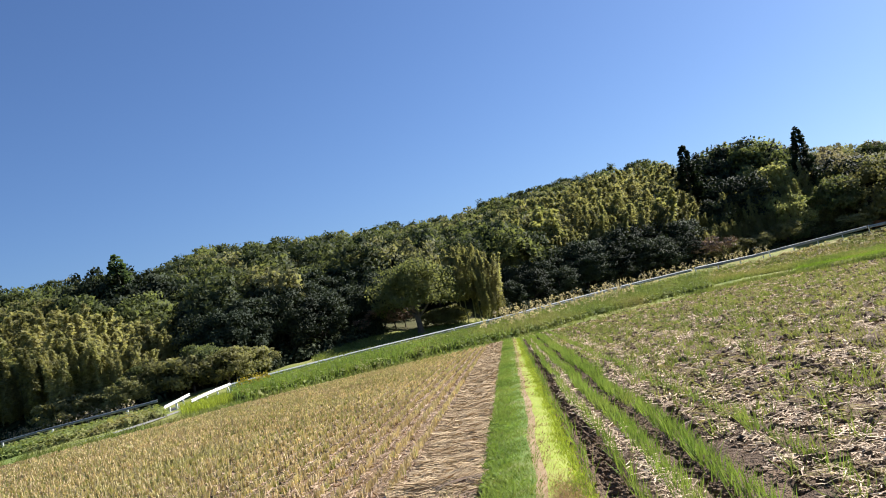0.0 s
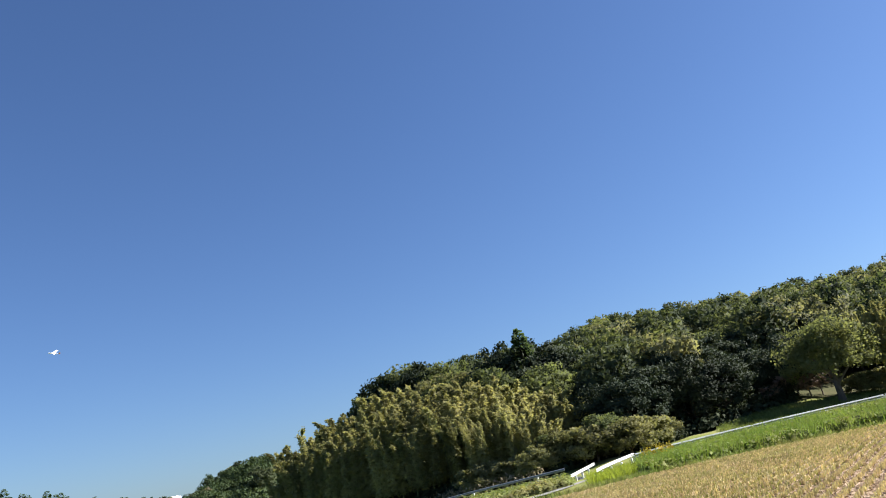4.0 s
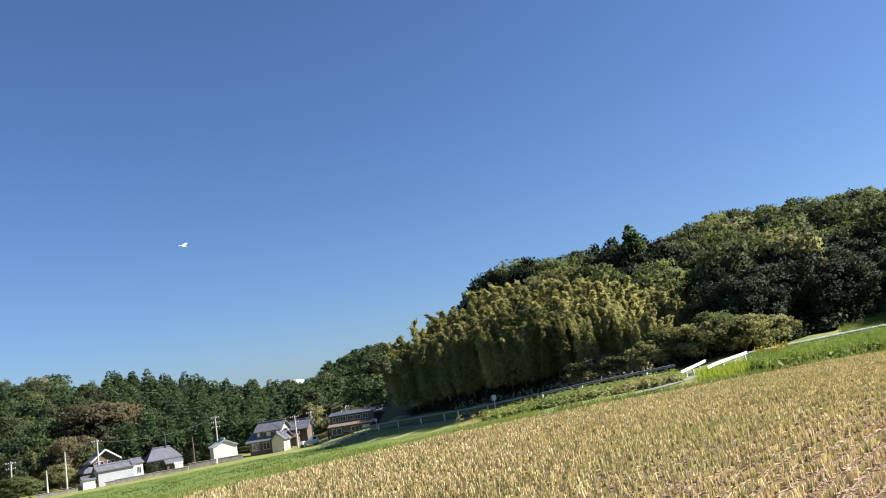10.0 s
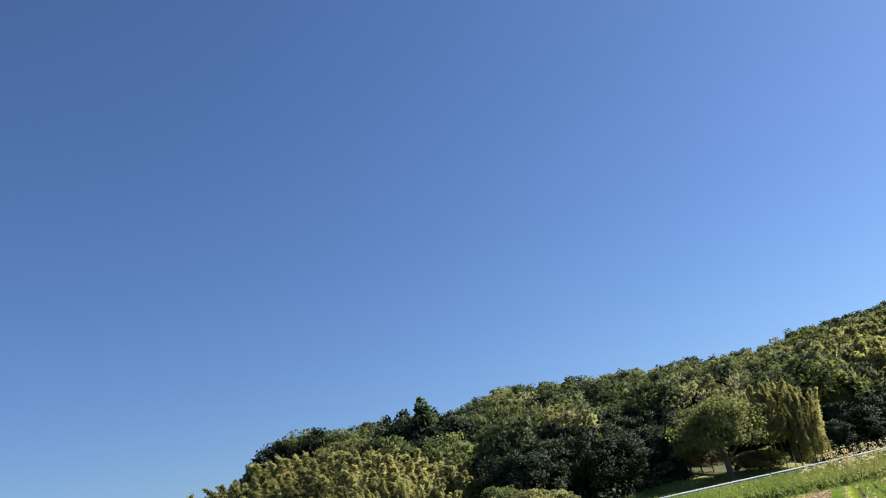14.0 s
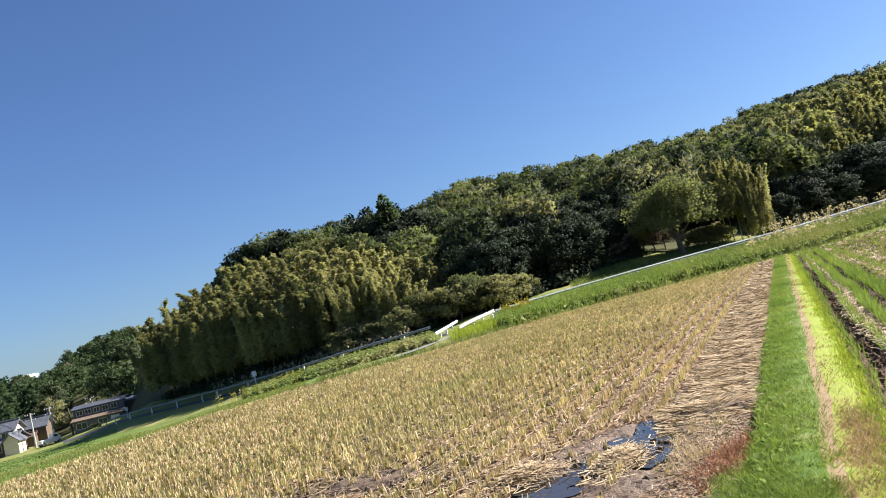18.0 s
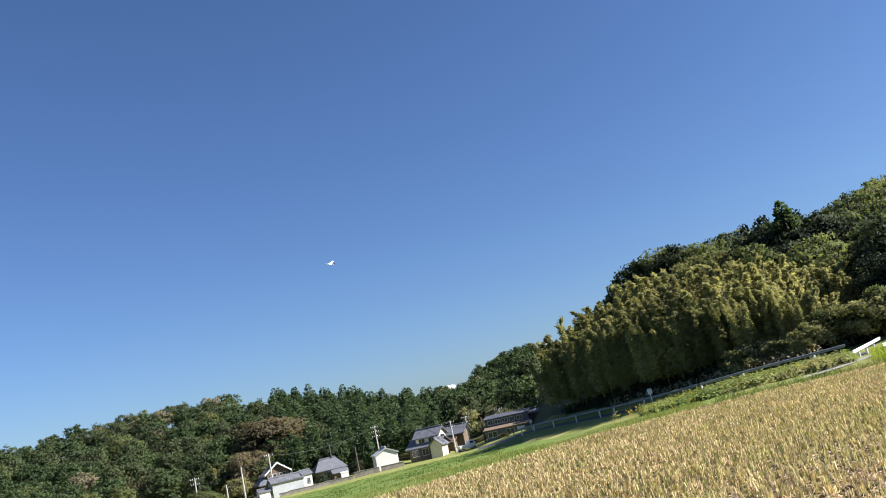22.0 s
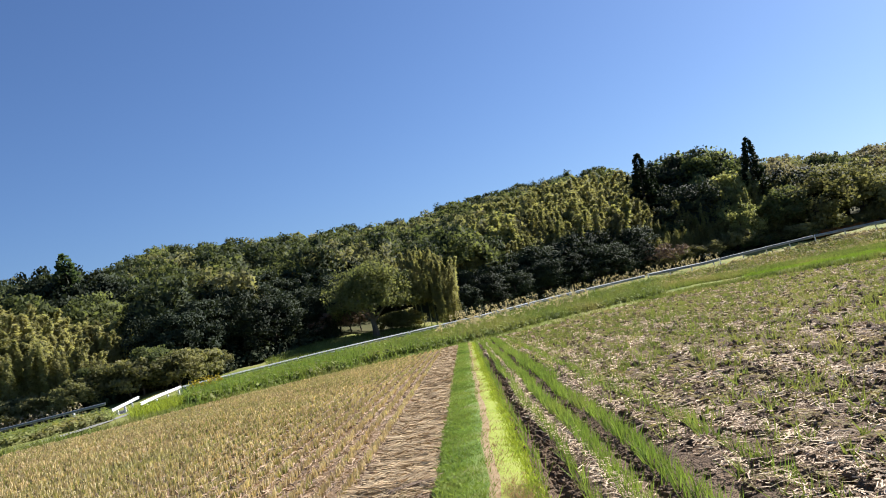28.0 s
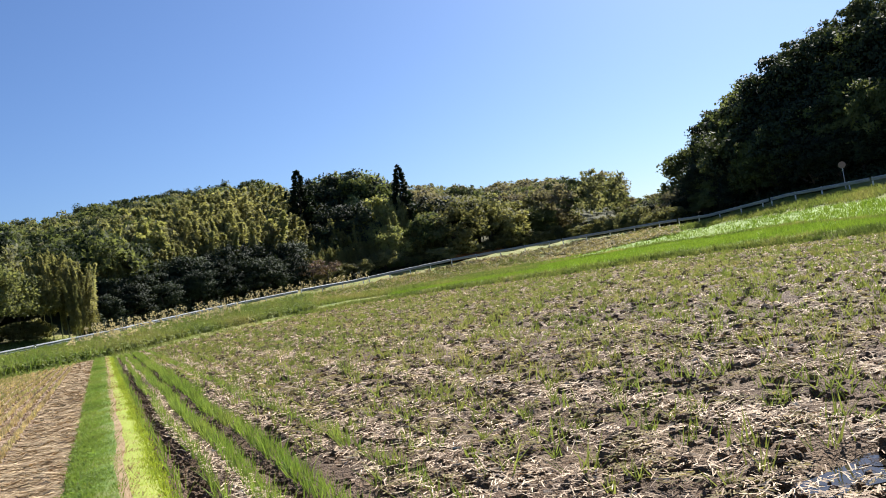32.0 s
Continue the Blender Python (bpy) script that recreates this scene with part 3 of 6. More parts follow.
def wood(name, label, items):
    """The depth of a wood as one object: items are (kind, bearing, distance, size)."""
    by = {}
    for kind, az, r, s in items:
        by.setdefault(kind, []).append((az, r, s))
    pieces, mats = [], []
    for kind, places in by.items():
        for az, r, s in places:
            v, c = FAR_GEO[kind][int(rng.integers(len(FAR_GEO[kind])))]
            v, nr = leafy("", v, None, c, 0.4)
            v, nr = v.reshape(-1, 4, 3)[:, :3].reshape(-1, 3), nr.reshape(-1, 4, 3)[:, :3].reshape(-1, 3)
            a = rng.uniform(0, 6.28)
            turn = np.array([[math.cos(a), math.sin(a), 0], [-math.sin(a), math.cos(a), 0], [0, 0, 1]])
            w = s * rng.uniform(0.9, 1.15)
            pieces.append(((v @ turn) * np.array([w, w, s]) + np.array(spot(az, r, -0.7 * s)), nr @ turn, len(mats)))
        mats.append(WOOD_LEAF[kind])
    return tagged(new(name, leaf_mesh(name, pieces, mats, 3)), label, "wood", kind="stuff")


WOOD_LEAF = {
    "dark": foliage("wood_dark", [(0.042, 0.06, 0.03), (0.085, 0.10, 0.048)], 0.3, scale=0.09, by=""),
    "mid": foliage("wood_green", [(0.10, 0.125, 0.052), (0.16, 0.175, 0.075)], 0.5, scale=0.09, by=""),
    "green": foliage("wood_deep_green", [(0.036, 0.06, 0.026), (0.072, 0.10, 0.042)], 0.3, scale=0.09, by=""),
    # olive and brown are greyed and lightened to paint in the far hill's haze
    "olive": foliage("wood_hazy_olive", [(0.18, 0.185, 0.095), (0.26, 0.25, 0.135)], 0.5, scale=0.09, by=""),
    "brown": foliage("wood_hazy_brown", [(0.19, 0.17, 0.115), (0.26, 0.23, 0.16)], 0.5, scale=0.09, by=""),
    "bamboo": foliage("wood_bamboo", [(0.27, 0.28, 0.11), (0.40, 0.375, 0.17)], 0.5, scale=0.09, by=""),
    "pine": foliage("wood_conifer", [(0.04, 0.068, 0.034), (0.075, 0.11, 0.05)], 0.3, scale=0.09, by=""),
    "cedar": LEAF["cedar"],
}


def scatter(a0, a1, back0, back1, step, mix, size=(0.8, 1.32)):
    """Places for trees between two bearings, from one share of the slope (0: the wood's foot, 1: the crest) to another."""
    out = []
    kinds = list(mix)
    wts = np.array([mix[k] for k in kinds], float)
    wts /= wts.sum()
    az = a0
    d0, _ = along((a0 + a1) / 2)
    r = d0[6] + (d0[7] - d0[6]) * back0
    end = d0[6] + (d0[7] - d0[6]) * back1
    while r < end:
        n = max(1, int(radians(a1 - a0) * r / step))
        for i in range(n):
            a = a0 + (a1 - a0) * (i + rng.uniform(0.1, 0.9)) / n
            d, _ = along(a)
            share = back0 + (back1 - back0) * (r - (d0[6] + (d0[7] - d0[6]) * back0)) / max(1e-3, end - (d0[6] + (d0[7] - d0[6]) * back0))
            rr = d[6] + (d[7] - d[6]) * share + rng.uniform(-0.5, 0.5) * step * 0.8
            out.append((kinds[int(rng.choice(len(kinds), p=wts))], a, max(rr, d[6]), rng.uniform(*size)))
        r += step * 0.85
    return out


# the woods, hill by hill
wood("wood_behind_grove", "dense mixed wood climbing the hill behind the bamboo grove",
     scatter(-43, -20, 0.25, 1.0, 4.4, {"dark": 3, "mid": 4, "olive": 1.5}, (0.8, 1.15)))
wood("wood_of_main_hill", "dense dark autumn wood on the hill", scatter(-21, 6, 0.08, 1.0, 4.5, {"dark": 3, "mid": 3, "olive": 2, "brown": 0.25}, (0.85, 1.25)))
wood("wood_of_bamboo_hill", "bamboo and broadleaf wood with sunlit yellow crowns", scatter(3, 13.2, 0.15, 0.45, 4.2, {"bamboo": 6, "dark": 1}, (0.9, 1.15)) + scatter(3, 13.2, 0.5, 1.0, 4.4, {"dark": 4, "olive": 1, "mid": 2}, (0.85, 1.2)) + scatter(13.2, 23, 0.15, 1.0, 4.8, {"dark": 2, "bamboo": 1, "olive": 2, "mid": 2}, (0.65, 0.95)))
wood("wood_of_far_hill", "brownish wood on the far hill, haze put into its leaf colours", scatter(22, 36.6, 0.0, 1.0, 7.6, {"brown": 3, "olive": 3, "mid": 2, "dark": 1}, (1.05, 1.5)) + scatter(36.2, 40.6, 0.0, 0.3, 4.4, {"brown": 2, "olive": 2, "mid": 3}, (0.5, 0.75)) + scatter(36.2, 41, 0.3, 1.0, 7.5, {"brown": 2, "olive": 2, "mid": 3}, (0.6, 0.85)))
wood("wood_of_near_hill", "tall shaded wood on the steep hill", scatter(42.4, 75, 0.0, 1.0, 5.0, {"dark": 4, "mid": 2}, (1.0, 1.4)))
wood("wood_behind_village", "dark conifer plantation and mixed wood behind the houses", scatter(-86, -62, 0.0, 1.0, 5.6, {"dark": 4, "green": 5, "mid": 0.8, "brown": 0.3}, (1.0, 1.35))
     + scatter(-63, -49.5, 0.0, 1.0, 4.8, {"pine": 5, "dark": 1, "green": 1.5}, (0.95, 1.15)))
wood("wood_of_round_hill", "rounded wooded hill beyond the village", scatter(-51.5, -44.2, 0.0, 1.0, 8.4, {"green": 5, "dark": 2, "olive": 0.6, "brown": 0.4}, (1.2, 1.6)))


# ---- single trees and the wood's edge ----
TALL = {"dark": 8.2, "mid": 7.9, "olive": 7.4, "brown": 7.4, "bamboo": 9.0, "tallbamboo": 9.0, "lit": 7.4, "rust": 2.5, "cedar": 11.0, "pine": 10.0, "shrub": 2.5, "twig": 3.2}


def grow(kind, az, r, top, wide=1.0, **kw):
    """A tree whose crown reaches that many degrees over the eye's level."""
    stem = kind.rstrip("0123456789")
    low = 0.76 if stem in ("dark", "mid", "olive", "brown", "lit") else 1.0
    size = (EYE + r * math.tan(radians(top)) - height(az, r) + 0.1) / (TALL[stem] * low)
    n = sum(1 for k in TREE_GEO if k.startswith(stem))
    k = kind if kind[-1].isdigit() else f"{kind}{int(rng.integers(n))}"
    return plant(k, az, r, max(0.3, size), wide=wide / max(1.0, size) ** 0.3, sink=TALL[stem] * (1 - low) * max(0.3, size), **kw)


def foot(az):
    return edge(az, 6)


# bamboo grove beside the road
for row, (back, share) in enumerate(((1.5, 0.62), (5, 0.78), (9.5, 0.92), (14.5, 1.0))):
    for az in np.arange(-42.8 + 0.3 * row, -25.5, 1.15 if row < 2 else 1.25):
        a = az + rng.uniform(-0.3, 0.3)
        top = float(np.interp(a, [-43, -41, -38, -35, -31, -28, -25], [3.2, 4.7, 5.7, 6.3, 6.4, 5.9, 4.4]))
        grow("bamboo", a, foot(a) + back + rng.uniform(-1, 1), top * share + rng.uniform(-0.35, 0.35), wide=1.35, group="bamboo grove beside the road")
for a, back, top, kind in ((-25.7, 22, 9.0, "pine"), (-26.1, 23, 8.2, "dark"), (-25.2, 23, 8.3, "dark"), (-24.4, 24, 8.0, "dark"), (-27.0, 26, 7.9, "mid"), (-23.2, 22, 7.0, "dark"), (-22.2, 20, 6.2, "mid"), (-26.4, 18, 6.6, "dark"), (-24.9, 17, 6.4, "mid"),
                           (-35.6, 30, 7.9, "dark"), (-34.5, 31, 8.3, "mid"), (-33.4, 31, 8.1, "dark"), (-36.8, 29, 7.0, "mid"), (-32.0, 32, 8.0, "mid"), (-27.3, 24, 8.6, "dark"), (-23.8, 14, 4.9, "mid"), (-21.2, 16, 5.6, "dark"), (-28.2, 24, 7.3, "mid"), (-29.4, 25, 7.2, "olive"), (-30.8, 26, 7.2, "mid"), (-32.0, 27, 7.3, "olive")):
    grow(kind, a, foot(a) + back, top, wide=1.1)
for a, back, top in ((-23.3, 7, 3.6), (-22.6, 8, 3.2), (-25.2, 8, 4.2), (-26.2, 6, 3.6), (-24.2, 9, 4.4), (-21.9, 7, 2.5)):
    grow("bamboo", a, foot(a) + back, top, wide=1.5, group="bamboo grove beside the road")
for a in np.arange(-30, -16.6, 0.85):
    a = a + rng.uniform(-0.25, 0.25)
    grow(str(rng.choice(["shrub", "olive", "mid", "shrub"])), a, foot(a) - 1.5 + rng.uniform(0, 3), float(np.interp(a, [-30, -24, -20, -16.5], [0.7, 1.6, 2.0, 0.9])) + rng.uniform(-0.5, 0.5),
         wide=1.25, group="shrubs beside the road")
# the edge of the main wood; its shade is in the dark kind's leaf colour
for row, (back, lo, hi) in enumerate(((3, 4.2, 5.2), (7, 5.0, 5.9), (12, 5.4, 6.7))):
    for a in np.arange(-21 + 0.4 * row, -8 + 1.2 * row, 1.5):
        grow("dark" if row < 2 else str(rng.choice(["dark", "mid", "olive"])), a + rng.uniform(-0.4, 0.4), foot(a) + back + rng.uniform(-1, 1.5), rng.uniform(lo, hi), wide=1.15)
for a, back, top, kind in ((-8.8, 16, 5.9, "brown"), (-7.6, 17, 6.3, "bamboo"), (-6.6, 14, 5.6, "dark"), (-5.4, 18, 6.2, "bamboo"), (-4.4, 16, 5.6, "olive"), (-8.0, 10, 4.4, "mid"), (-6.0, 10, 4.0, "dark"), (-4.6, 11, 4.2, "dark"), (-3.2, 15, 5.6, "dark"), (-1.8, 16, 5.8, "bamboo")):
    grow(kind, a, foot(a) + back, top, wide=1.15)
for a, r, top in ((-10.4, 65, 1.7), (-9.6, 66, 2.2), (-8.7, 66, 2.5), (-8.0, 67, 2.0), (-7.3, 68, 1.9), (13.0, 93, 2.2), (14.2, 94, 2.5), (15.3, 93, 2.3), (11.9, 91, 1.9)):
    grow("twig", a, r, top, wide=1.3, group="bare small trees")
for a, r, top in ((-5.1, 68, 1.5), (-4.4, 69, 1.7), (-3.8, 68, 1.4)):
    grow("shrub", a, r, top, wide=1.4, label="olive-brown rounded shrub on the grassy rise")
for a, r, top in ((-3.2, 69, 5.0), (-2.8, 67, 5.4), (-2.3, 68, 5.7), (-1.9, 66.5, 5.5), (-1.5, 67, 5.2), (-1.2, 66, 4.3), (-1.4, 68, 5.0), (-1.1, 66, 2.8)):
    grow("tallbamboo" if top > 4.8 else "bamboo", a, r, top, wide=0.8, label="clump of tall bamboo with pale culms on the rise", group="bamboo clump on the rise")
# the dark bamboo hill; two front rows of near-black leaves stand in for shade
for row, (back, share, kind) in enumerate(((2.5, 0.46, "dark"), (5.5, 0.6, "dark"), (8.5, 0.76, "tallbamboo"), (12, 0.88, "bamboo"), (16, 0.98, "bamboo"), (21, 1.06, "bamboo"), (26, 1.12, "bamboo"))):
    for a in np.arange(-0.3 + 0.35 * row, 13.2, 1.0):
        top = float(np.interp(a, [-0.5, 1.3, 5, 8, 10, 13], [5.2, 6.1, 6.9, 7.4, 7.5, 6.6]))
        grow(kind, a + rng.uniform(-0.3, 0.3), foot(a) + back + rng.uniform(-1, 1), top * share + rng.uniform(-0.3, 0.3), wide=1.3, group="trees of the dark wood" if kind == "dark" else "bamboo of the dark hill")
for a, r, top, w in ((14.07, 106, 9.0, 1.25), (13.4, 112, 7.6, 1.2), (14.8, 108, 7.4, 1.2), (21.1, 112, 8.3, 1.25)):
    grow("cedar", a, r, top, wide=w, group="cedars above the wood")
for a, r, top, kind in ((15.2, 116, 8.5, "dark"), (16.3, 118, 8.5, "mid"), (17.4, 117, 8.8, "dark"), (18.6, 116, 8.5, "mid"), (19.6, 117, 7.8, "dark"), (15.8, 108, 6.6, "dark"), (17.6, 108, 6.4, "dark"), (14.6, 104, 5.2, "dark")):
    grow(kind, a, r, top, wide=1.2)
for row, (back, share) in enumerate(((1, 0.36), (3.5, 0.6), (7, 0.82), (10, 1.0))):
    for a in np.arange(13.6 + 0.2 * row, 23.4, 0.72):
        a = a + rng.uniform(-0.2, 0.2)
        top = float(np.interp(a, [13.5, 15, 17, 18.6, 19.4, 20.6, 22, 23.4], [4.6, 5.4, 5.2, 6.0, 6.9, 6.2, 5.0, 3.4])) * share + rng.uniform(-0.45, 0.3)
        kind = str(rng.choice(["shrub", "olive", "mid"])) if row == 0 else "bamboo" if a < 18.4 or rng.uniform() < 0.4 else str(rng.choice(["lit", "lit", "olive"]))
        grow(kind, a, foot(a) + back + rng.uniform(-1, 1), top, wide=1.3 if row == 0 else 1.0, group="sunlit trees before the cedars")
# trees of the far hill's foot and of the steep near hill
for a in np.arange(23.6, 39, 0.85):
    grow(str(rng.choice(["brown", "olive", "mid", "dark"])), a + rng.uniform(-0.3, 0.3), foot(a) + rng.uniform(2, 14), float(np.interp(a, [23, 27, 30, 33, 36, 39], [5.9, 5.6, 4.4, 2.9, 1.9, 1.5])) + rng.uniform(-0.8, 0.2), wide=1.5)
for a in np.arange(23.4, 40, 0.5):
    a = a + rng.uniform(-0.2, 0.2)
    grow(str(rng.choice(["shrub", "shrub", "olive"])), a, foot(a) - 1.5 + rng.uniform(-1, 2), rng.uniform(1.7, 2.5), wide=1.4, group="shrubs beside the road")
for a, r, top, kind in ((37.2, 112, 2.6, "mid"), (38.0, 116, 2.9, "dark"), (38.8, 118, 3.0, "mid"), (39.5, 120, 3.2, "olive"), (38.4, 140, 3.3, "olive"), (39.8, 138, 3.6, "brown"), (36.4, 122, 2.4, "olive")):
    grow(kind, a, r, top, wide=1.5)
for a in (24.6, 25.3, 26.0, 26.7, 27.5):
    grow("rust", a, foot(a) - 3 + rng.uniform(-1, 1), 1.3, wide=1.5, group="shrubs beside the road")
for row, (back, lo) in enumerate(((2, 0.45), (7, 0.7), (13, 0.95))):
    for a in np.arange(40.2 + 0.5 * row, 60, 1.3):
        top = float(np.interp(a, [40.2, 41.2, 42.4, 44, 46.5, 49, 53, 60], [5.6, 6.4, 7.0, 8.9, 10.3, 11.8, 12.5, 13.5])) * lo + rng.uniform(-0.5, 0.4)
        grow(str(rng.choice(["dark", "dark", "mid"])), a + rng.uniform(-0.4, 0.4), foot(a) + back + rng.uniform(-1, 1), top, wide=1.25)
# trees among the houses
for a, r, top, kind, w in ((-68.4, 147, -1.3, "mid", 1.7), (-67.7, 148, -1.6, "mid", 1.6), (-69.1, 149, -1.7, "mid", 1.5), (-63.4, 146.5, -2.2, "mid", 1.1), (-66.0, 160, -0.9, "olive", 1.2), (-63.0, 186, 2.4, "brown", 1.5), (-62.0, 188, 2.2, "brown", 1.4), (-64.2, 184, 1.8, "brown", 1.3),
                           (-65.7, 166, 0.9, "brown", 0.75), (-65.1, 167, 0.6, "brown", 0.75), (-64.5, 168, 0.8, "brown", 0.8), (-67.0, 168, 0.2, "bamboo", 1.2), (-63.4, 180, 2.9, "brown", 1.7), (-67.4, 170, -0.2, "mid", 1.5), (-69.6, 168, -0.4, "mid", 1.4), (-60.6, 150, -1.9, "dark", 1.0), (-59.9, 168, -0.6, "dark", 1.3),
                           (-75.4, 140, -2.3, "olive", 1.4), (-74.3, 138, -2.6, "shrub", 1.6), (-76.4, 141, -2.2, "mid", 1.3), (-58.0, 162, -1.6, "dark", 1.2), (-47.6, 128, -2.0, "shrub", 1.5)):
    grow(kind, a, r, top, wide=w, label="" if kind != "brown" else "large brownish-green tree behind the farmhouse", group="trees among the houses")

# the lone tree on the grassy rise
lone = thing("walnut_tree", Matrix.Translation(spot(-6.3, 63.5, -0.05)), "spreading yellow-green tree with a pale trunk on the grassy rise", "tree")
trunk = joined([tube([(0, 0, -0.3), (0.03, 0, 0.5), (-0.04, 0.04, 1.3), (0.02, 0, 2.1)], [0.36, 0.24, 0.2, 0.17], 9)]
               + [tube([(0, 0, z0), (1.0 * math.cos(b) * q, 1.0 * math.sin(b) * q, z0 + 0.7), (2.1 * math.cos(b) * q, 2.1 * math.sin(b) * q, z0 + 1.5)], [0.13, 0.09, 0.03], 6)
                  for b, z0, q in ((0.2, 1.3, 0.7), (1.5, 1.6, 0.8), (2.7, 1.35, 0.75), (3.8, 1.8, 0.6), (4.9, 1.5, 0.7), (5.6, 1.9, 0.6), (1.0, 1.9, 0.5))])
part("trunk", mesh_of("lone_trunk", *trunk), surface("pale_bark", [(0.08, 0.068, 0.052), (0.14, 0.12, 0.095)], 4, 25, 0.9, 0.6), lone, "pale grey-brown trunk with spreading limbs")
crown, mid = broad_crown(3.5, 2.5, 3.5, 150, 120, 0.16)
part("crown", leaf_mesh("lone_crown", [(*leafy("", crown, None, mid, 0.25), 0)], [LEAF["walnut"]]), None, lone)


# ---- guard rails, signs and poles along the road ----
def rail_run(points, mat, label, name="guard_rail", every=3.0, drop=0.75, tall=1.0, low=0.0):
    """A corrugated beam through the points (tops), on round posts."""
    pts = [Vector(p) for p in points]
    o = pts[0].copy()
    o.z -= drop
    t = thing(name, Matrix.Translation(o), label, "guard rail", "guard rails along the road")
    prof = [(0, 0), (0.035, -0.05), (0.05, -0.1), (0.0, -0.15), (0.0, -0.20), (0.05, -0.25), (0.035, -0.3), (0, -0.35)]
    vs, fs = [], []
    for i, p in enumerate(pts):
        d = (pts[min(i + 1, len(pts) - 1)] - pts[max(i - 1, 0)])
        n = Vector((d.y, -d.x, 0)).normalized()
        for x, z in prof:
            vs.append(p - o + n * x + Vector((0, 0, z * tall)))
        for x, z in prof[::-1]:
            vs.append(p - o + n * (x - 0.012) + Vector((0, 0, z * tall)))
    k = 2 * len(prof)
    for i in range(len(pts) - 1):
        for j in range(k):
            fs.append([i * k + j, i * k + (j + 1) % k, (i + 1) * k + (j + 1) % k, (i + 1) * k + j])
    fs += [list(range(k)), [(len(pts) - 1) * k + j for j in range(k)][::-1]]
    part("beam", mesh_of("beam", [tuple(v) for v in vs], fs), mat, t)
    run = 0.0
    step = 0.0
    for i in range(len(pts) - 1):
        seg = (pts[i + 1] - pts[i]).length
        while step <= run + seg:
            q = pts[i].lerp(pts[i + 1], (step - run) / seg)
            d = (pts[i + 1] - pts[i]).normalized()
            n = Vector((d.y, -d.x, 0)).normalized()
            part("post", POST, None, t, m=Matrix.Translation(q - o - n * 0.09 - Vector((0, 0, drop + 0.25 + low))))
            step += every
        run += seg
    return t


POST = mesh_of("post", *joined([tube([(0, 0, 0), (0, 0, 0.98), (0, 0, 1.03)], [0.06, 0.06, 0.03], 8)]), M["white_rail"])


def rail_line(a0, a1, n, up=0.78):
    """Points along the road's near edge, at the top of its rail."""
    out = []
    for az in np.linspace(a0, a1, n):
        r = edge(az, 4) - 0.3
        out.append(spot(az, r, up))
    return out


plain = "grey galvanised guard rail with white posts beside the road"
for a0, a1, n in ((-47, -40, 10), (-39.9, -34, 8), (-33.9, -24.6, 12), (-19.8, -12, 9), (-11.9, -4, 8), (-3.9, 3, 8), (3.1, 8, 7), (8.1, 13, 7)):
    if a0 < -22:
        rail_run(rail_line(a0, a1, n, 0.72), M["pale_rail"], plain, every=6.0, drop=0.7, tall=0.38, low=0.1)
    else:
        rail_run(rail_line(a0, a1, n, 0.72), M["rail"], plain, tall=0.7, low=0.08)
for a0, a1, n in ((13.3, 18, 6), (18.1, 24, 7), (24.1, 32, 8), (32.1, 40, 8), (40.1, 46, 7), (46.1, 52, 7), (52.1, 60, 8), (60.1, 72, 8)):
    rail_run(rail_line(a0, a1, n), M["pale_rail"], "pale grey painted guard rail with posts beside the road", tall=0.8)


def bearing(az, r, z):
    return Vector((r * math.sin(radians(az)), r * math.cos(radians(az)), z))


rail_run([bearing(-24.3, 40, 0.47), bearing(-23.9, 41.3, 0.52), bearing(-23.3, 43.2, 0.6), bearing(-22.6, 45.5, 0.72)], M["white_rail"], "short white guard rail flaring down the side track", every=1.5, drop=0.5, tall=0.45, low=0.42)
rail_run([bearing(-22.55, 37.5, 0.57), bearing(-22.1, 38.8, 0.62), bearing(-21.2, 40.8, 0.72), bearing(-19.9, 43.3, 0.86)], M["white_rail"], "white guard rail curving from the road into the side track", every=1.5, drop=0.55, tall=0.45, low=0.42)

# the track from the road down to the fields
rows = []
for az, r, z in ((-20.9, 45.5, .12), (-22.4, 41.5, .10), (-23.6, 38.5, .08), (-25.6, 35, .04), (-28, 32.2, .03), (-30.5, 30.6, .02)):
    wide = 0.9 if az > -27 else 0.5
    rows.append([bearing(az, r + w * wide, max(z, height(az, r + w * wide)) + 0.05 + rough(az, w, 0.02, 1)) for w in (-1, -0.35, 0.35, 1)])
tagged(new("farm_track", grid_mesh("farm_track", rows, [M["concrete"]])), "pale concrete farm track beside the stubble field", "track", kind="structure")

# small posts and signs
DARK = surface("dark_metal", [(0.05, 0.05, 0.05), (0.09, 0.09, 0.09)], 2, 20, 0.5, 0)


def road_sign(az, r, h, w, round_top=False):
    t = thing("road_sign", Matrix.Translation(spot(az, r)), "small white sign on a thin post beside the road", "sign", "road signs")
    part("post", mesh_of("sign_post", *tube([(0, 0, -0.2), (0, 0, h)], [0.035, 0.035], 6)), M["white_rail"], t)
    if round_top:
        bm = bmesh.new()
        bmesh.ops.create_cone(bm, cap_ends=True, segments=20, radius1=w, radius2=w, depth=0.05)
        bmesh.ops.rotate(bm, cent=(0, 0, 0), matrix=Matrix.Rotation(radians(90), 3, "X"), verts=bm.verts)
        bmesh.ops.translate(bm, vec=(0, -0.06, h), verts=bm.verts)
        part("disc", bm, surface("pale_orange_enamel", [(0.30, 0.17, 0.12), (0.36, 0.22, 0.16)], 3, 20, 0.4, 0), t, "round pale orange mirror back", m=Matrix.Rotation(radians(-az), 4, "Z"))
    else:
        part("board", box_bm(w, 0.03, w * 1.2, (0, -0.05, h), 0.006), M["white_rail"], t, m=Matrix.Rotation(radians(-az), 4, "Z"))


road_sign(-37.2, 60, 1.1, 0.32)
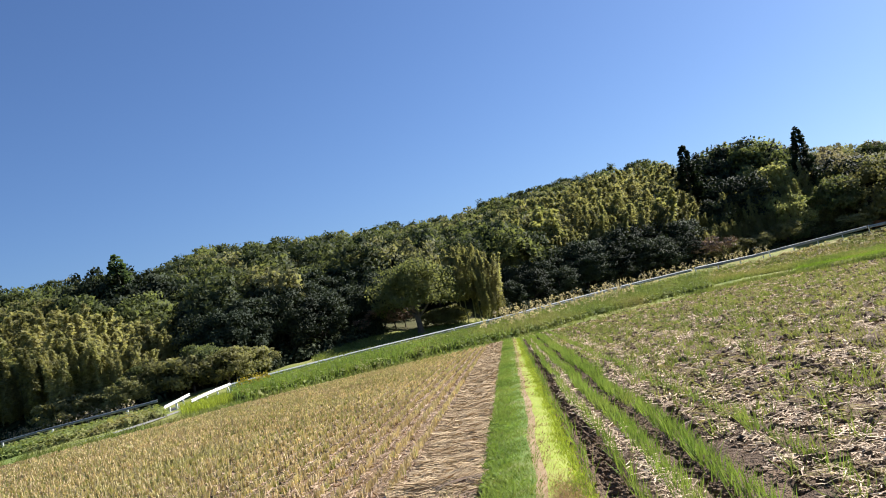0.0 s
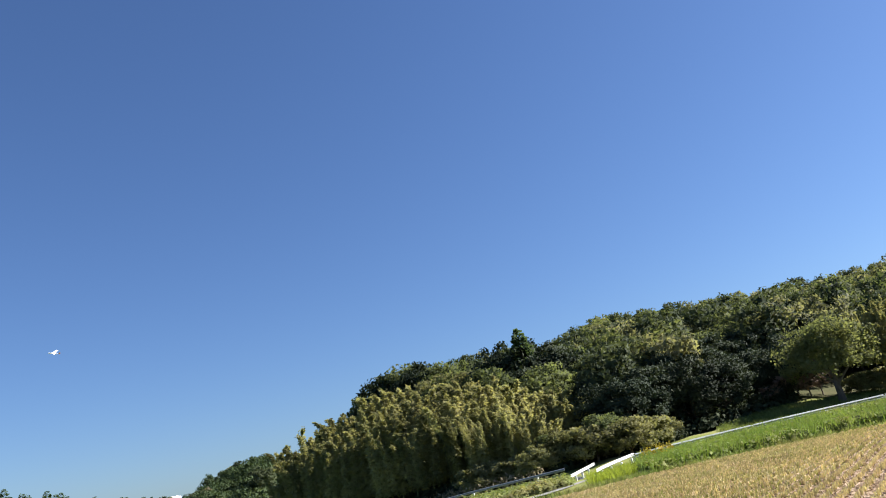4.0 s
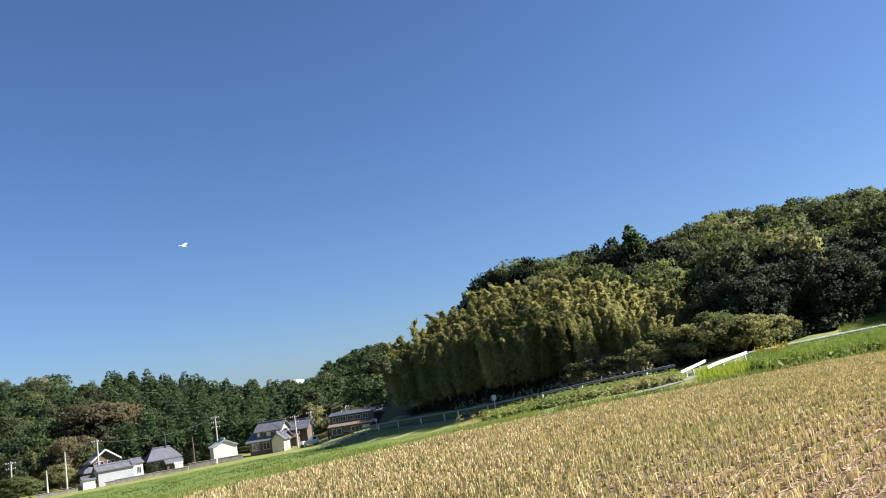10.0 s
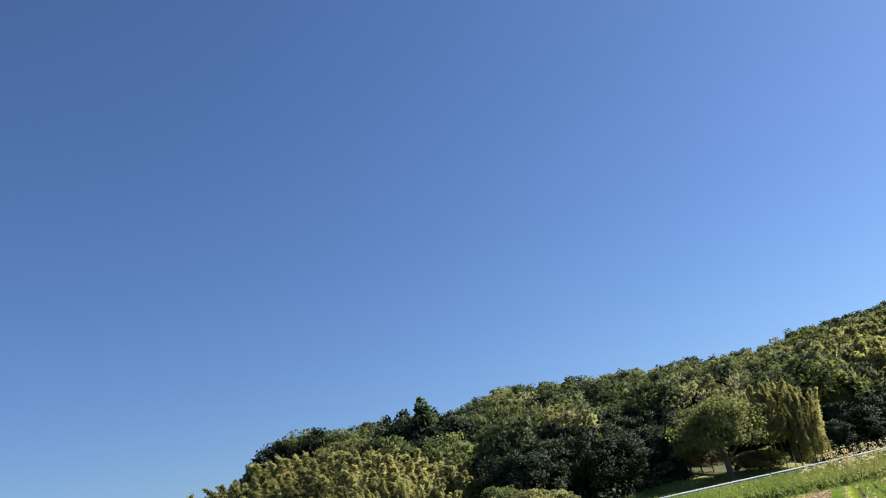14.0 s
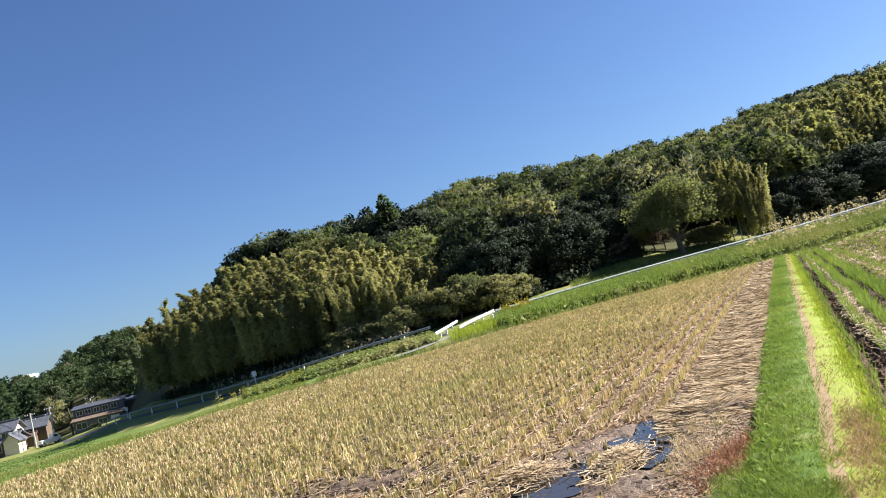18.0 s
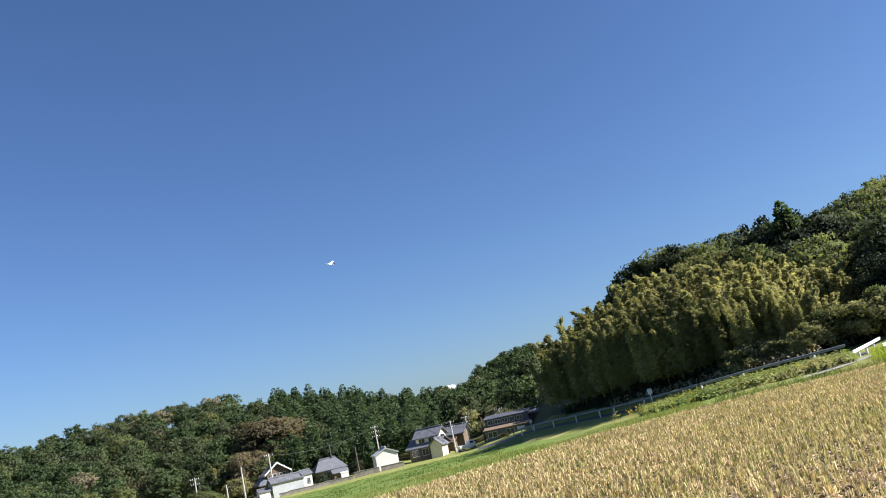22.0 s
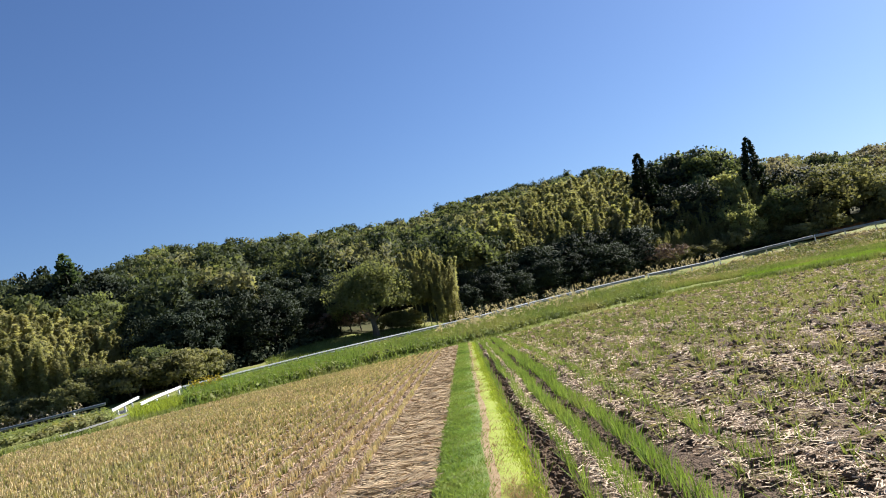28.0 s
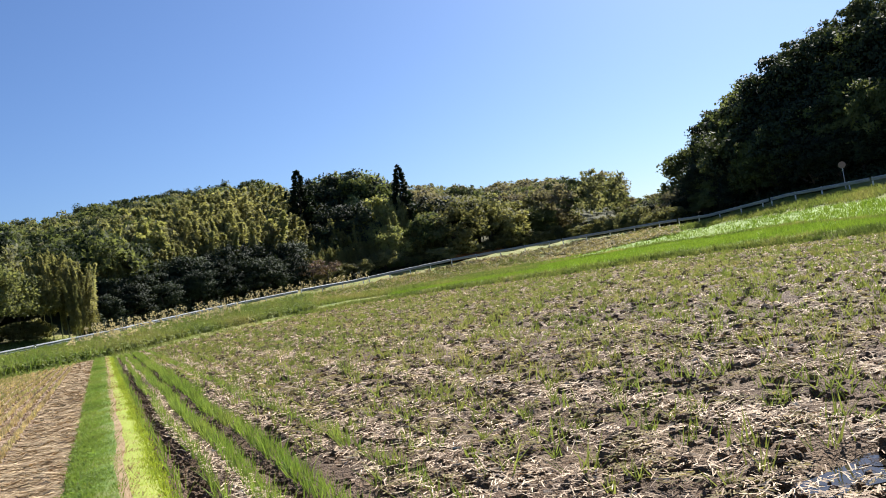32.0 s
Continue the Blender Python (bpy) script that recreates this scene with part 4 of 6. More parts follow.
road_sign(-45.6, 95, 1.0, 0.3)
road_sign(50.6, 78, 2.4, 0.3, True)

POLE = surface("pole_concrete", [(0.36, 0.35, 0.32), (0.48, 0.46, 0.42)], 1.5, 18, 0.85, 0.2)
WOODY = surface("weathered_wood", [(0.10, 0.07, 0.045), (0.17, 0.12, 0.08)], 2.5, 22, 0.85, 0.3, random_by="object")


def utility_pole(az, r, top, arms=1, mat=None, label="slender concrete utility pole with crossarms near the houses"):
    p = spot(az, r)
    h = EYE + r * math.tan(radians(top)) - p.z
    t = thing("utility_pole", Matrix.Translation(p), label, "utility pole", "utility poles in the village")
    part("pole", mesh_of("pole", *tube([(0, 0, -0.3), (0, 0, h * 0.5), (0, 0, h)], [0.17, 0.14, 0.1], 8)), mat or POLE, t)
    for i in range(arms):
        z = h - 0.4 - 0.9 * i
        a = part("crossarm", box_bm(1.7, 0.09, 0.1, (0, 0.14, z), 0.01), DARK, t, m=Matrix.Rotation(radians(-az + 20), 4, "Z"))
        for x in (-0.75, -0.35, 0.35, 0.75):
            part("insulator", mesh_of("insulator", *tube([(x, 0.14, z + 0.05), (x, 0.14, z + 0.13), (x, 0.14, z + 0.24)], [0.03, 0.06, 0.035], 6)), M["white_rail"], a)
    return p + Vector((0, 0, h - 0.3))


tops = [utility_pole(-56.32, 166, 0.32, 3), utility_pole(-51.1, 152, -0.45, 2), utility_pole(-50.0, 156, -0.35, 2), utility_pole(-48.95, 150, -0.7, 0, WOODY, "leaning brown wooden pole beside the shed"),
        utility_pole(-65.6, 148, -0.45, 0), utility_pole(-66.7, 147, -1.4, 0), utility_pole(-68.6, 160, -0.5, 2), utility_pole(-63.7, 149, 0.0, 1), utility_pole(-76.1, 140, -0.9, 0),
        utility_pole(-75.2, 141, -1.0, 0), utility_pole(-57.9, 158, -0.8, 0, WOODY, "thin wooden pole behind the wall"), utility_pole(-47.6, 160, -0.3, 2), utility_pole(-59.6, 160, -0.2, 0, DARK, "dark thin mast behind the house")]
for i, j in ((0, 1), (1, 2), (2, 11), (6, 7), (7, 0), (4, 5)):
    a, b = tops[i], tops[j]
    pts = [a.lerp(b, s / 8) - Vector((0, 0, 1.2 * (1 - (2 * s / 8 - 1) ** 2))) for s in range(9)]
    tagged(new("power_cable", mesh_of("power_cable", *tube(pts, [0.025] * 9, 4), DARK)), "thin dark power cable between two poles", "cable", "cables in the village")

# ---- houses ----
TILE = surface("grey_roof_tiles", [(0.09, 0.095, 0.11), (0.15, 0.155, 0.17)], 1.2, 6, 0.5, 0.6, bump_dist=0.08)
RED_TILE = surface("rusty_roof", [(0.16, 0.09, 0.07), (0.23, 0.14, 0.11)], 1.0, 8, 0.6, 0.3)
CREAM = surface("cream_plaster", [(0.66, 0.57, 0.42), (0.75, 0.66, 0.50)], 0.6, 12, 0.85, 0.1)
WHITE = surface("white_plaster", [(0.58, 0.56, 0.52), (0.70, 0.68, 0.64)], 0.5, 10, 0.85, 0.1)
PINK = surface("salmon_wall", [(0.55, 0.22, 0.16), (0.62, 0.27, 0.20)], 0.5, 10, 0.8, 0.1)
GREYM = surface("grey_corrugated_metal", [(0.36, 0.38, 0.39), (0.46, 0.48, 0.49)], 0.6, 6, 0.5, 0.2, metal=0.2)
# bluish metal, darkened to carry the grove's shadow on the workshop
SHEDM = surface("shaded_bluish_metal", [(0.05, 0.055, 0.07), (0.09, 0.095, 0.115)], 0.4, 5, 0.6, 0.2)
STONE = surface("stone_wall", [(0.20, 0.18, 0.15), (0.33, 0.30, 0.26)], 1.2, 5, 0.9, 0.6)
GLASS = bpy.data.materials.new("window_glass")
GLASS.use_nodes = True
gb = GLASS.node_tree.nodes["Principled BSDF"]
gb.inputs["Base Color"].default_value, gb.inputs["Roughness"].default_value = (0.03, 0.035, 0.04, 1), 0.08


def roof_mesh(w, d, rh, over, hip, th=0.16):
    """A pitched roof of some thickness over a w by d plan, ridge along x; hip: how far its ends slope in."""
    W2, D2 = w / 2 + over, d / 2 + over
    drop = rh * over / (d / 2)
    low = [(-W2, -D2, -drop), (W2, -D2, -drop), (W2, D2, -drop), (-W2, D2, -drop)]
    ridge = [(-W2 + hip, 0, rh), (W2 - hip, 0, rh)]
    vs = low + ridge
    vs = vs + [(x, y, z + th) for x, y, z in vs]
    f = [[0, 1, 5, 4], [1, 2, 5], [2, 3, 4, 5], [3, 0, 4]]
    fs = [q[::-1] for q in f] + [[i + 6 for i in q] for q in f] + [[0, 1, 7, 6], [1, 2, 8, 7], [2, 3, 9, 8], [3, 0, 6, 9]]
    if hip <= 0.01:
        fs = [f[0][::-1], f[2][::-1], [i + 6 for i in f[0]], [i + 6 for i in f[2]], [0, 1, 7, 6], [2, 3, 9, 8], [1, 5, 11, 7], [5, 2, 8, 11], [3, 4, 10, 9], [4, 0, 6, 10]]
    return vs, fs


def wall_mesh(w, d, h, rh, gable):
    x, y = w / 2, d / 2
    vs = [(-x, -y, -0.6), (x, -y, -0.6), (x, y, -0.6), (-x, y, -0.6), (-x, -y, h), (x, -y, h), (x, y, h), (-x, y, h)]
    fs = [[0, 1, 5, 4], [2, 3, 7, 6], [3, 2, 1, 0]]
    if gable:
        vs += [(-x, 0, h + rh), (x, 0, h + rh)]
        fs += [[1, 2, 6, 9, 5], [3, 0, 4, 8, 7], [4, 5, 9, 8], [6, 7, 8, 9]]
    else:
        fs += [[1, 2, 6, 5], [3, 0, 4, 7], [4, 5, 6, 7]]
    return vs, fs


def block(t, w, d, h, rh, wall, roof, at=(0, 0, 0), turn=0, over=0.6, hip=0.0, windows=(), doors=(), ridge=True, wall_label="", roof_label=""):
    """One volume of a house: its walls, roof, windows and doors. Faces: f front (-y), b back, l and r ends."""
    m = Matrix.Translation(at) @ Matrix.Rotation(radians(turn), 4, "Z")
    wl = part("wall", mesh_of("wall", *wall_mesh(w, d, h, rh, hip <= 0.01)), wall, t, wall_label, m)
    rf = part("roof", mesh_of("roof", *roof_mesh(w, d, rh, over, hip)), roof, t, roof_label, m @ Matrix.Translation((0, 0, h)))
    if ridge:
        part("ridge", box_bm(w + 2 * over - 2 * hip, 0.32, 0.3, (0, 0, rh + 0.24), 0.05), roof, rf)
    for face, u, z, ww, hh, door in [(*q, False) for q in windows] + [(*q, True) for q in doors]:
        if face in "fb":
            s = -1 if face == "f" else 1
            q = Matrix.Translation((u, s * d / 2, z)) @ Matrix.Rotation(0 if s < 0 else math.pi, 4, "Z")
        else:
            s = 1 if face == "r" else -1
            q = Matrix.Translation((s * w / 2, u, z)) @ Matrix.Rotation(s * math.pi / 2, 4, "Z")
        if door:
            o = part("door", box_bm(ww, 0.08, hh, (0, -0.03, hh / 2), 0.01), WHITE, t, m=m @ q)
        else:
            o = part("window", box_bm(ww, 0.06, hh, (0, -0.02, hh / 2), 0.01), GLASS, t, "dark glass window", m=m @ q)
            part("frame", joined_boxes([(ww + 0.16, 0.1, 0.1, 0, -0.05, -0.05), (ww + 0.16, 0.1, 0.1, 0, -0.05, hh + 0.05), (0.08, 0.1, hh, -ww / 2 - 0.04, -0.05, hh / 2), (0.08, 0.1, hh, ww / 2 + 0.04, -0.05, hh / 2), (0.06, 0.09, hh, 0, -0.05, hh / 2)]), GREYM, o)


def joined_boxes(rows):
    bm = bmesh.new()
    for sx, sy, sz, x, y, z in rows:
        r = bmesh.ops.create_cube(bm, size=1)
        bmesh.ops.scale(bm, vec=(sx, sy, sz), verts=r["verts"])
        bmesh.ops.translate(bm, vec=(x, y, z), verts=r["verts"])
    return bm


def facing(az, r, yaw=0.0, dz=0.0, k=1.0, tall=1.0):
    """A pose on the ground whose -y side looks back along the bearing, turned by yaw."""
    return Matrix.Translation(spot(az, r, dz)) @ Matrix.Rotation(radians(-az + yaw), 4, "Z") @ Matrix.Diagonal((k, k, tall, 1))


h = thing("farmhouse", facing(-63.5, 158, 14, 0, 0.74), "two-storey farmhouse with brown boards and grey tiled roofs", "house", "village houses")
block(h, 8.6, 6.4, 2.5, 1.2, WOODY, TILE, over=0.9, hip=2.2, windows=(("f", -2, 0.9, 1.6, 1.2),))
block(h, 5.0, 5.6, 3.9, 1.5, WOODY, TILE, at=(0.2, 0.2, 0), turn=-90, over=0.8, hip=0.0, windows=(("r", -1.2, 2.9, 1.5, 0.8), ("r", 1.2, 2.9, 1.5, 0.8)), wall_label="brown boarded upper storey")
for s in (-1, 1):
    part("bargeboard", box_bm(3.9, 0.12, 0.26, (0, 0, 0), 0.01), WHITE, h, "white bargeboard of the gable", m=Matrix.Translation((0.2 + s * 1.75, -3.12, 4.72)) @ Matrix.Rotation(s * math.atan2(1.5, 2.8), 4, "Y"))
h = thing("storehouse", facing(-62.85, 147, 14, 0, 0.84), "long low storehouse of grey corrugated metal with a white end", "storehouse", "village houses")
block(h, 6.6, 3.2, 2.5, 0.6, GREYM, TILE, over=0.35, hip=0, wall_label="grey corrugated metal wall")
block(h, 1.9, 3.4, 2.7, 0.5, WHITE, TILE, at=(4.2, 0.2, 0), over=0.25, hip=0, windows=(("f", 0.2, 1.2, 0.5, 0.8),))
block(h, 2.2, 2.4, 1.6, 0.3, WHITE, TILE, at=(-5.0, -0.4, -0.2), over=0.2, hip=0)
h = thing("farmhouse", facing(-59.9, 160, 10, 0, 0.76, 0.92), "low farmhouse with grey hipped tile roof and brown walls", "house", "village houses")
block(h, 6.6, 6.0, 2.8, 1.7, WOODY, TILE, over=0.8, hip=2.0, windows=(("f", -1.2, 0.8, 1.5, 1.2), ("f", 1.6, 0.8, 1.2, 1.2)))
block(h, 3.4, 3.0, 1.9, 0.6, WOODY, TILE, at=(1.8, -3.6, -0.3), over=0.4, hip=0)
block(h, 1.9, 1.4, 1.7, 0.2, WHITE, WHITE, at=(2.6, -5.4, -0.5), over=0.05, hip=0, ridge=False)
h = thing("garage", facing(-56.0, 154, 8, 0, 0.9, 1.1), "plain white garage with a shallow gabled roof", "garage", "village houses")
block(h, 5.2, 4.6, 2.5, 0.9, WHITE, GREYM, turn=90, over=0.25, hip=0)
h = thing("farmhouse", facing(-52.9, 156, -26, 0, 0.84), "cream two-storey house with grey roof and dark ground floor", "house", "village houses")
block(h, 7.4, 5.2, 2.4, 1.1, WOODY, TILE, over=0.7, hip=0, windows=(("f", -2.2, 0.8, 1.5, 1.1), ("f", 0.3, 0.8, 1.5, 1.1), ("f", 2.4, 0.7, 1.2, 1.3)))
block(h, 5.6, 4.2, 4.1, 1.2, CREAM, TILE, at=(0.6, 0.6, 0), over=0.6, hip=0, windows=(("f", -1.3, 3.0, 1.4, 0.7), ("f", 1.2, 3.0, 1.4, 0.7)), wall_label="cream plastered upper storey")
block(h, 3.0, 2.8, 2.3, 1.0, CREAM, TILE, at=(3.6, -2.4, 0), turn=90, over=0.45, hip=0, doors=(("r", 0, 0, 1.2, 1.9),), wall_label="cream plastered porch")
h = thing("farmhouse", facing(-50.9, 166, -20, 0, 0.68, 0.9), "dark boarded farmhouse with a white gable end", "house", "village houses")
block(h, 6.5, 5.0, 3.6, 1.5, WOODY, TILE, over=0.7, hip=0, windows=(("f", 0, 2.3, 1.6, 0.9),))
block(h, 4.0, 2.4, 1.9, 0.6, WOODY, RED_TILE, at=(-1.0, -3.6, 0), over=0.4, hip=0)
h = thing("workshop", facing(-47.0, 148, -12, 0, 0.96, 0.8), "old two-storey workshop of bluish metal darkened for shade, with a row of windows", "workshop", "village houses")
block(h, 8.2, 5.6, 3.9, 0.6, SHEDM, SHEDM, over=0.3, hip=0, windows=tuple(("f", -3.1 + 1.4 * i, 2.7, 0.9, 0.8) for i in range(5)), ridge=False)
block(h, 8.0, 2.6, 1.9, 0.4, SHEDM, WOODY, at=(0.3, -4.0, -0.2), over=0.4, hip=0, windows=(("f", -2.8, 0.3, 1.6, 1.1), ("f", 0.6, 0.4, 1.3, 1.0)), doors=(("f", 2.6, -0.2, 1.4, 1.7),), ridge=False, roof_label="brown lean-to roof")
block(h, 3.4, 4.2, 3.4, 0.6, WOODY, SHEDM, at=(5.9, 1.0, 0), over=0.4, hip=0, ridge=False)
h = thing("house", facing(-73.5, 148, 6), "salmon-pink gabled house with white skirting and grey roof", "house", "village houses")
block(h, 6.0, 6.2, 2.4, 1.3, PINK, TILE, turn=90, over=0.6, hip=0, windows=(("r", -1.2, 0.4, 1.4, 1.0),), wall_label="salmon-pink wall")
part("gable", box_bm(3.2, 0.05, 0.45, (0, -3.03, 2.9), 0.01), WHITE, h, "white gable panel")
part("lean_to", joined_boxes([(2.4, 2.4, 0.12, 4.1, -0.6, 1.8), (0.12, 0.12, 1.9, 5.1, -1.7, 0.85), (0.12, 0.12, 1.9, 3.2, -1.7, 0.85)]), WOODY, h)
h = thing("house", facing(-75.9, 156, -8), "grey-roofed house with white walls", "house", "village houses")
block(h, 7.5, 6.0, 2.6, 1.6, WHITE, TILE, over=0.8, hip=1.6, windows=(("f", 1, 0.9, 1.4, 1.0),))
h = thing("shed", facing(-70.6, 153, 22), "dark blue-grey metal shed", "shed", "village houses")
block(h, 4.2, 3.0, 1.9, 0.5, SHEDM, SHEDM, over=0.2, hip=0, ridge=False)

# garden walls and things beside the houses
for az, r, w, hh in ((-66.2, 145, 6, 0.5), (-64.0, 145.5, 6, 0.55), (-61.6, 145.5, 6, 0.6), (-59.4, 147, 5.5, 0.6), (-57.4, 149, 4.6, 0.9), (-55.6, 149.5, 4.2, 0.8), (-71.2, 141, 3.0, 0.5)):
    t = thing("garden_wall", facing(az, r, rng.uniform(-4, 4)), "low weathered stone and concrete garden wall", "wall", "garden walls")
    part("wall", box_bm(w, 0.35, hh + 0.5, (0, 0, hh / 2 - 0.25), 0.04), STONE, t)
    part("coping", box_bm(w + 0.1, 0.45, 0.08, (0, 0, hh + 0.04), 0.015), M["concrete"], t)

RUBBER = surface("tyre_rubber", [(0.02, 0.02, 0.02), (0.035, 0.035, 0.035)], 5, 30, 0.8, 0)
wheel = mesh_of("tyre", *tube([(0, -0.1, 0), (0, 0.1, 0)], [0.3, 0.3], 14), RUBBER)


def vehicle(name, az, r, yaw, paint, label, truck=False):
    t = thing(name, facing(az, r, yaw), label, "truck" if truck else "car")
    bm = bmesh.new()
    prof = [(-1.9, 0.3), (-1.95, 0.75), (-1.2, 0.9), (-0.8, 1.4), (0.7, 1.45), (1.3, 0.95), (1.85, 0.85), (1.9, 0.3)] if not truck else [(-1.6, 0.5), (-1.6, 1.05), (0.25, 1.05), (0.3, 1.75), (1.1, 1.75), (1.55, 1.1), (1.6, 0.4)]
    a = [bm.verts.new((x, -0.75, z)) for x, z in prof]
    b = [bm.verts.new((x, 0.75, z)) for x, z in prof]
    bm.faces.new(a)
    bm.faces.new(b[::-1])
    for i in range(len(prof)):
        j = (i + 1) % len(prof)
        bm.faces.new((a[j], a[i], b[i], b[j]))
    bmesh.ops.bevel(bm, geom=bm.edges[:], offset=0.06, segments=2, affect="EDGES")
    part("body", bm, paint, t)
    for sy in (-0.765, 0.765):
        part("side_window", box_bm(1.3 if not truck else 0.6, 0.02, 0.34, (-0.05 if not truck else 0.75, sy, 1.15 if not truck else 1.4), 0.005), GLASS, t)
    for x in (-1.2, 1.2):
        for y in (-0.7, 0.7):
            w = part("wheel", wheel, None, t, m=Matrix.Translation((x, y, 0.3)))
            part("rim", mesh_of("rim", *tube([(0, -0.11, 0), (0, 0.11, 0)], [0.17, 0.17], 10)), GREYM, w)


vehicle("car", -71.75, 143, 15, surface("grey_green_paint", [(0.16, 0.20, 0.20), (0.20, 0.24, 0.24)], 1, 9, 0.3, 0), "grey-green car parked beside the pink house")
vehicle("pickup_truck", -50.3, 148, 20, M["white_rail"], "small white truck parked near the houses", True)

t = thing("tarpaulin_heap", Matrix.Translation(spot(-70.0, 143.5)), "white tarpaulin over a rounded heap", "tarpaulin")
bm = bmesh.new()
bmesh.ops.create_uvsphere(bm, u_segments=18, v_segments=10, radius=1)
for v in bm.verts:
    v.co = Vector((v.co.x * 1.5, v.co.y * 1.3, max(-0.2, v.co.z) * 1.35)) * (1 + 0.07 * noise.noise(v.co * 4))
part("cover", bm, WHITE, t)

# the small model glider that circles over the field
t = thing("model_glider", Matrix.Translation(bearing(-57.2, 34, EYE + 34 * math.tan(radians(12.0)))) @ Euler((0.5, 0.25, 0.9)).to_matrix().to_4x4() @ Matrix.Scale(0.6, 4), "small white foam model glider in flight with swept wings", "model glider")
FOAM = surface("white_foam", [(0.78, 0.78, 0.78), (0.85, 0.85, 0.85)], 4, 30, 0.6, 0)
part("fuselage", mesh_of("fuselage", *tube([(-0.36, 0, 0), (-0.28, 0, 0), (0, 0, 0.01), (0.36, 0, 0.02)], [0.01, 0.035, 0.03, 0.008], 8)), FOAM, t)
for s in (-1, 1):
    vs = [(-0.16, 0, 0.03), (0.06, 0, 0.03), (0.16, s * 0.46, 0.11), (0.05, s * 0.46, 0.11)]
    vs = vs + [(x, y, z - 0.02) for x, y, z in vs]
    part("wing", mesh_of("wing", vs, [[0, 1, 2, 3], [7, 6, 5, 4], [0, 4, 5, 1], [1, 5, 6, 2], [2, 6, 7, 3], [3, 7, 4, 0]]), FOAM, t)
part("tail_fin", box_bm(0.1, 0.012, 0.1, (0.33, 0, 0.07), 0.003), surface("orange_foam", [(0.7, 0.25, 0.06), (0.78, 0.32, 0.1)], 5, 20, 0.6, 0), t, "orange tail fin")

# a bit of cloud low over the notch between the hills
CLOUD = surface("cloud_white", [(0.85, 0.85, 0.86), (0.9, 0.9, 0.9)], 0.01, 0.05, 1.0, 0)
bm = bmesh.new()
for i in range(14):
    r = bmesh.ops.create_icosphere(bm, subdivisions=2, radius=rng.uniform(4, 9))
    bmesh.ops.translate(bm, vec=(rng.uniform(-14, 14), rng.normal(0, 4), rng.uniform(-3, 4)), verts=r["verts"])
cl = thing("cloud", Matrix.Translation(bearing(-50.6, 2400, EYE + 2400 * math.tan(radians(1.72)))) @ Matrix.Rotation(radians(50.9), 4, "Z"), "small white cumulus cloud low behind the hills", "cloud")
part("puffs", bm, CLOUD, cl)


# ---- what grows and lies on the fields ----
def stuff(name, pieces, mat, label, category):
    v, f = joined(pieces)
    return tagged(new(name, mesh_of(name, v, f, mat)), label, category, kind="stuff")


def clumps(px, py, pz, per, hmin, hmax, width, spread, lean):
    """Blades in clumps at the given points; width may be one number or one for each clump."""
    n = len(px)
    k = np.repeat(np.arange(n), per)
    w = np.broadcast_to(np.asarray(width, float), (n,))[k]
    base = np.stack([px[k] + rng.normal(0, spread, len(k)), py[k] + rng.normal(0, spread, len(k)), pz[k] - 0.02], 1)
    hh = rng.uniform(hmin, hmax, len(k))
    ln = rng.normal(0, lean, (len(k), 2)) * hh[:, None]
    return blades(base, hh, ln, w * rng.uniform(0.7, 1.3, len(k)))


def stalks(px, py, pz, per, hmin, hmax, width, spread, lean):
    """Cut stalks standing in clumps: narrow upright strips with blunt tops."""
    n = len(px)
    k = np.repeat(np.arange(n), per)
    hh = rng.uniform(hmin, hmax, len(k))
    base = np.stack([px[k] + rng.normal(0, spread, len(k)), py[k] + rng.normal(0, spread, len(k)), pz[k] + hh / 2 - 0.02], 1)
    up = np.stack([rng.normal(0, lean, len(k)), rng.normal(0, lean, len(k)), np.ones(len(k))], 1) * (hh / 2)[:, None]
    a = rng.uniform(0, np.pi, len(k))
    return quads(base, np.stack([np.cos(a), np.sin(a), np.zeros(len(k))], 1) * (np.broadcast_to(width, (n,))[k] / 2)[:, None], up)


def leaf_heaps(px, py, pz, per, reach, tall, size, mat, name, label, category):
    """Leafy weeds: small heaps of leaves, shaded as heaps."""
    n = len(px)
    k = np.repeat(np.arange(n), per)
    grow_ = rng.uniform(0.5, 1.2, n)[k]
    d = unit(len(k))
    d[:, 2] = np.abs(d[:, 2])
    c = np.stack([px[k], py[k], pz[k]], 1) + d * rng.uniform(0.3, 1, (len(k), 1)) * np.array([reach, reach, tall]) * grow_[:, None]
    nrm = d + 0.6 * unit(len(k)) + np.array([0, 0, 0.4])
    nrm /= np.linalg.norm(nrm, axis=1)[:, None]
    u, v = across(nrm)
    s = size * rng.uniform(0.5, 1.3, len(k))
    vs = quads(c, u * s[:, None] * 0.5, v * s[:, None] * 0.3)[0]
    face = np.repeat(nrm * 0.5 + d * 0.3 + np.array([0, 0, 0.4]), 4, 0)
    face /= np.linalg.norm(face, axis=1)[:, None]
    return tagged(new(name, leaf_mesh(name, [(vs, face, 0)], [mat])), label, category, kind="stuff")


def lying(px, py, pz, length, width, turn, jitter=0.5):
    """Straws lying on the ground, most of them turned to the angle given."""
    n = len(px)
    a = turn + rng.normal(0, jitter, n)
    u = np.stack([np.cos(a), np.sin(a), rng.normal(0, 0.16, n)], 1) * (length * rng.uniform(0.5, 1.2, n) / 2)[:, None]
    v = np.stack([-np.sin(a), np.cos(a), rng.normal(0, 0.4, n)], 1) * (width / 2 * np.ones(n))[:, None]
    return quads(np.stack([px, py, pz], 1), u, v)


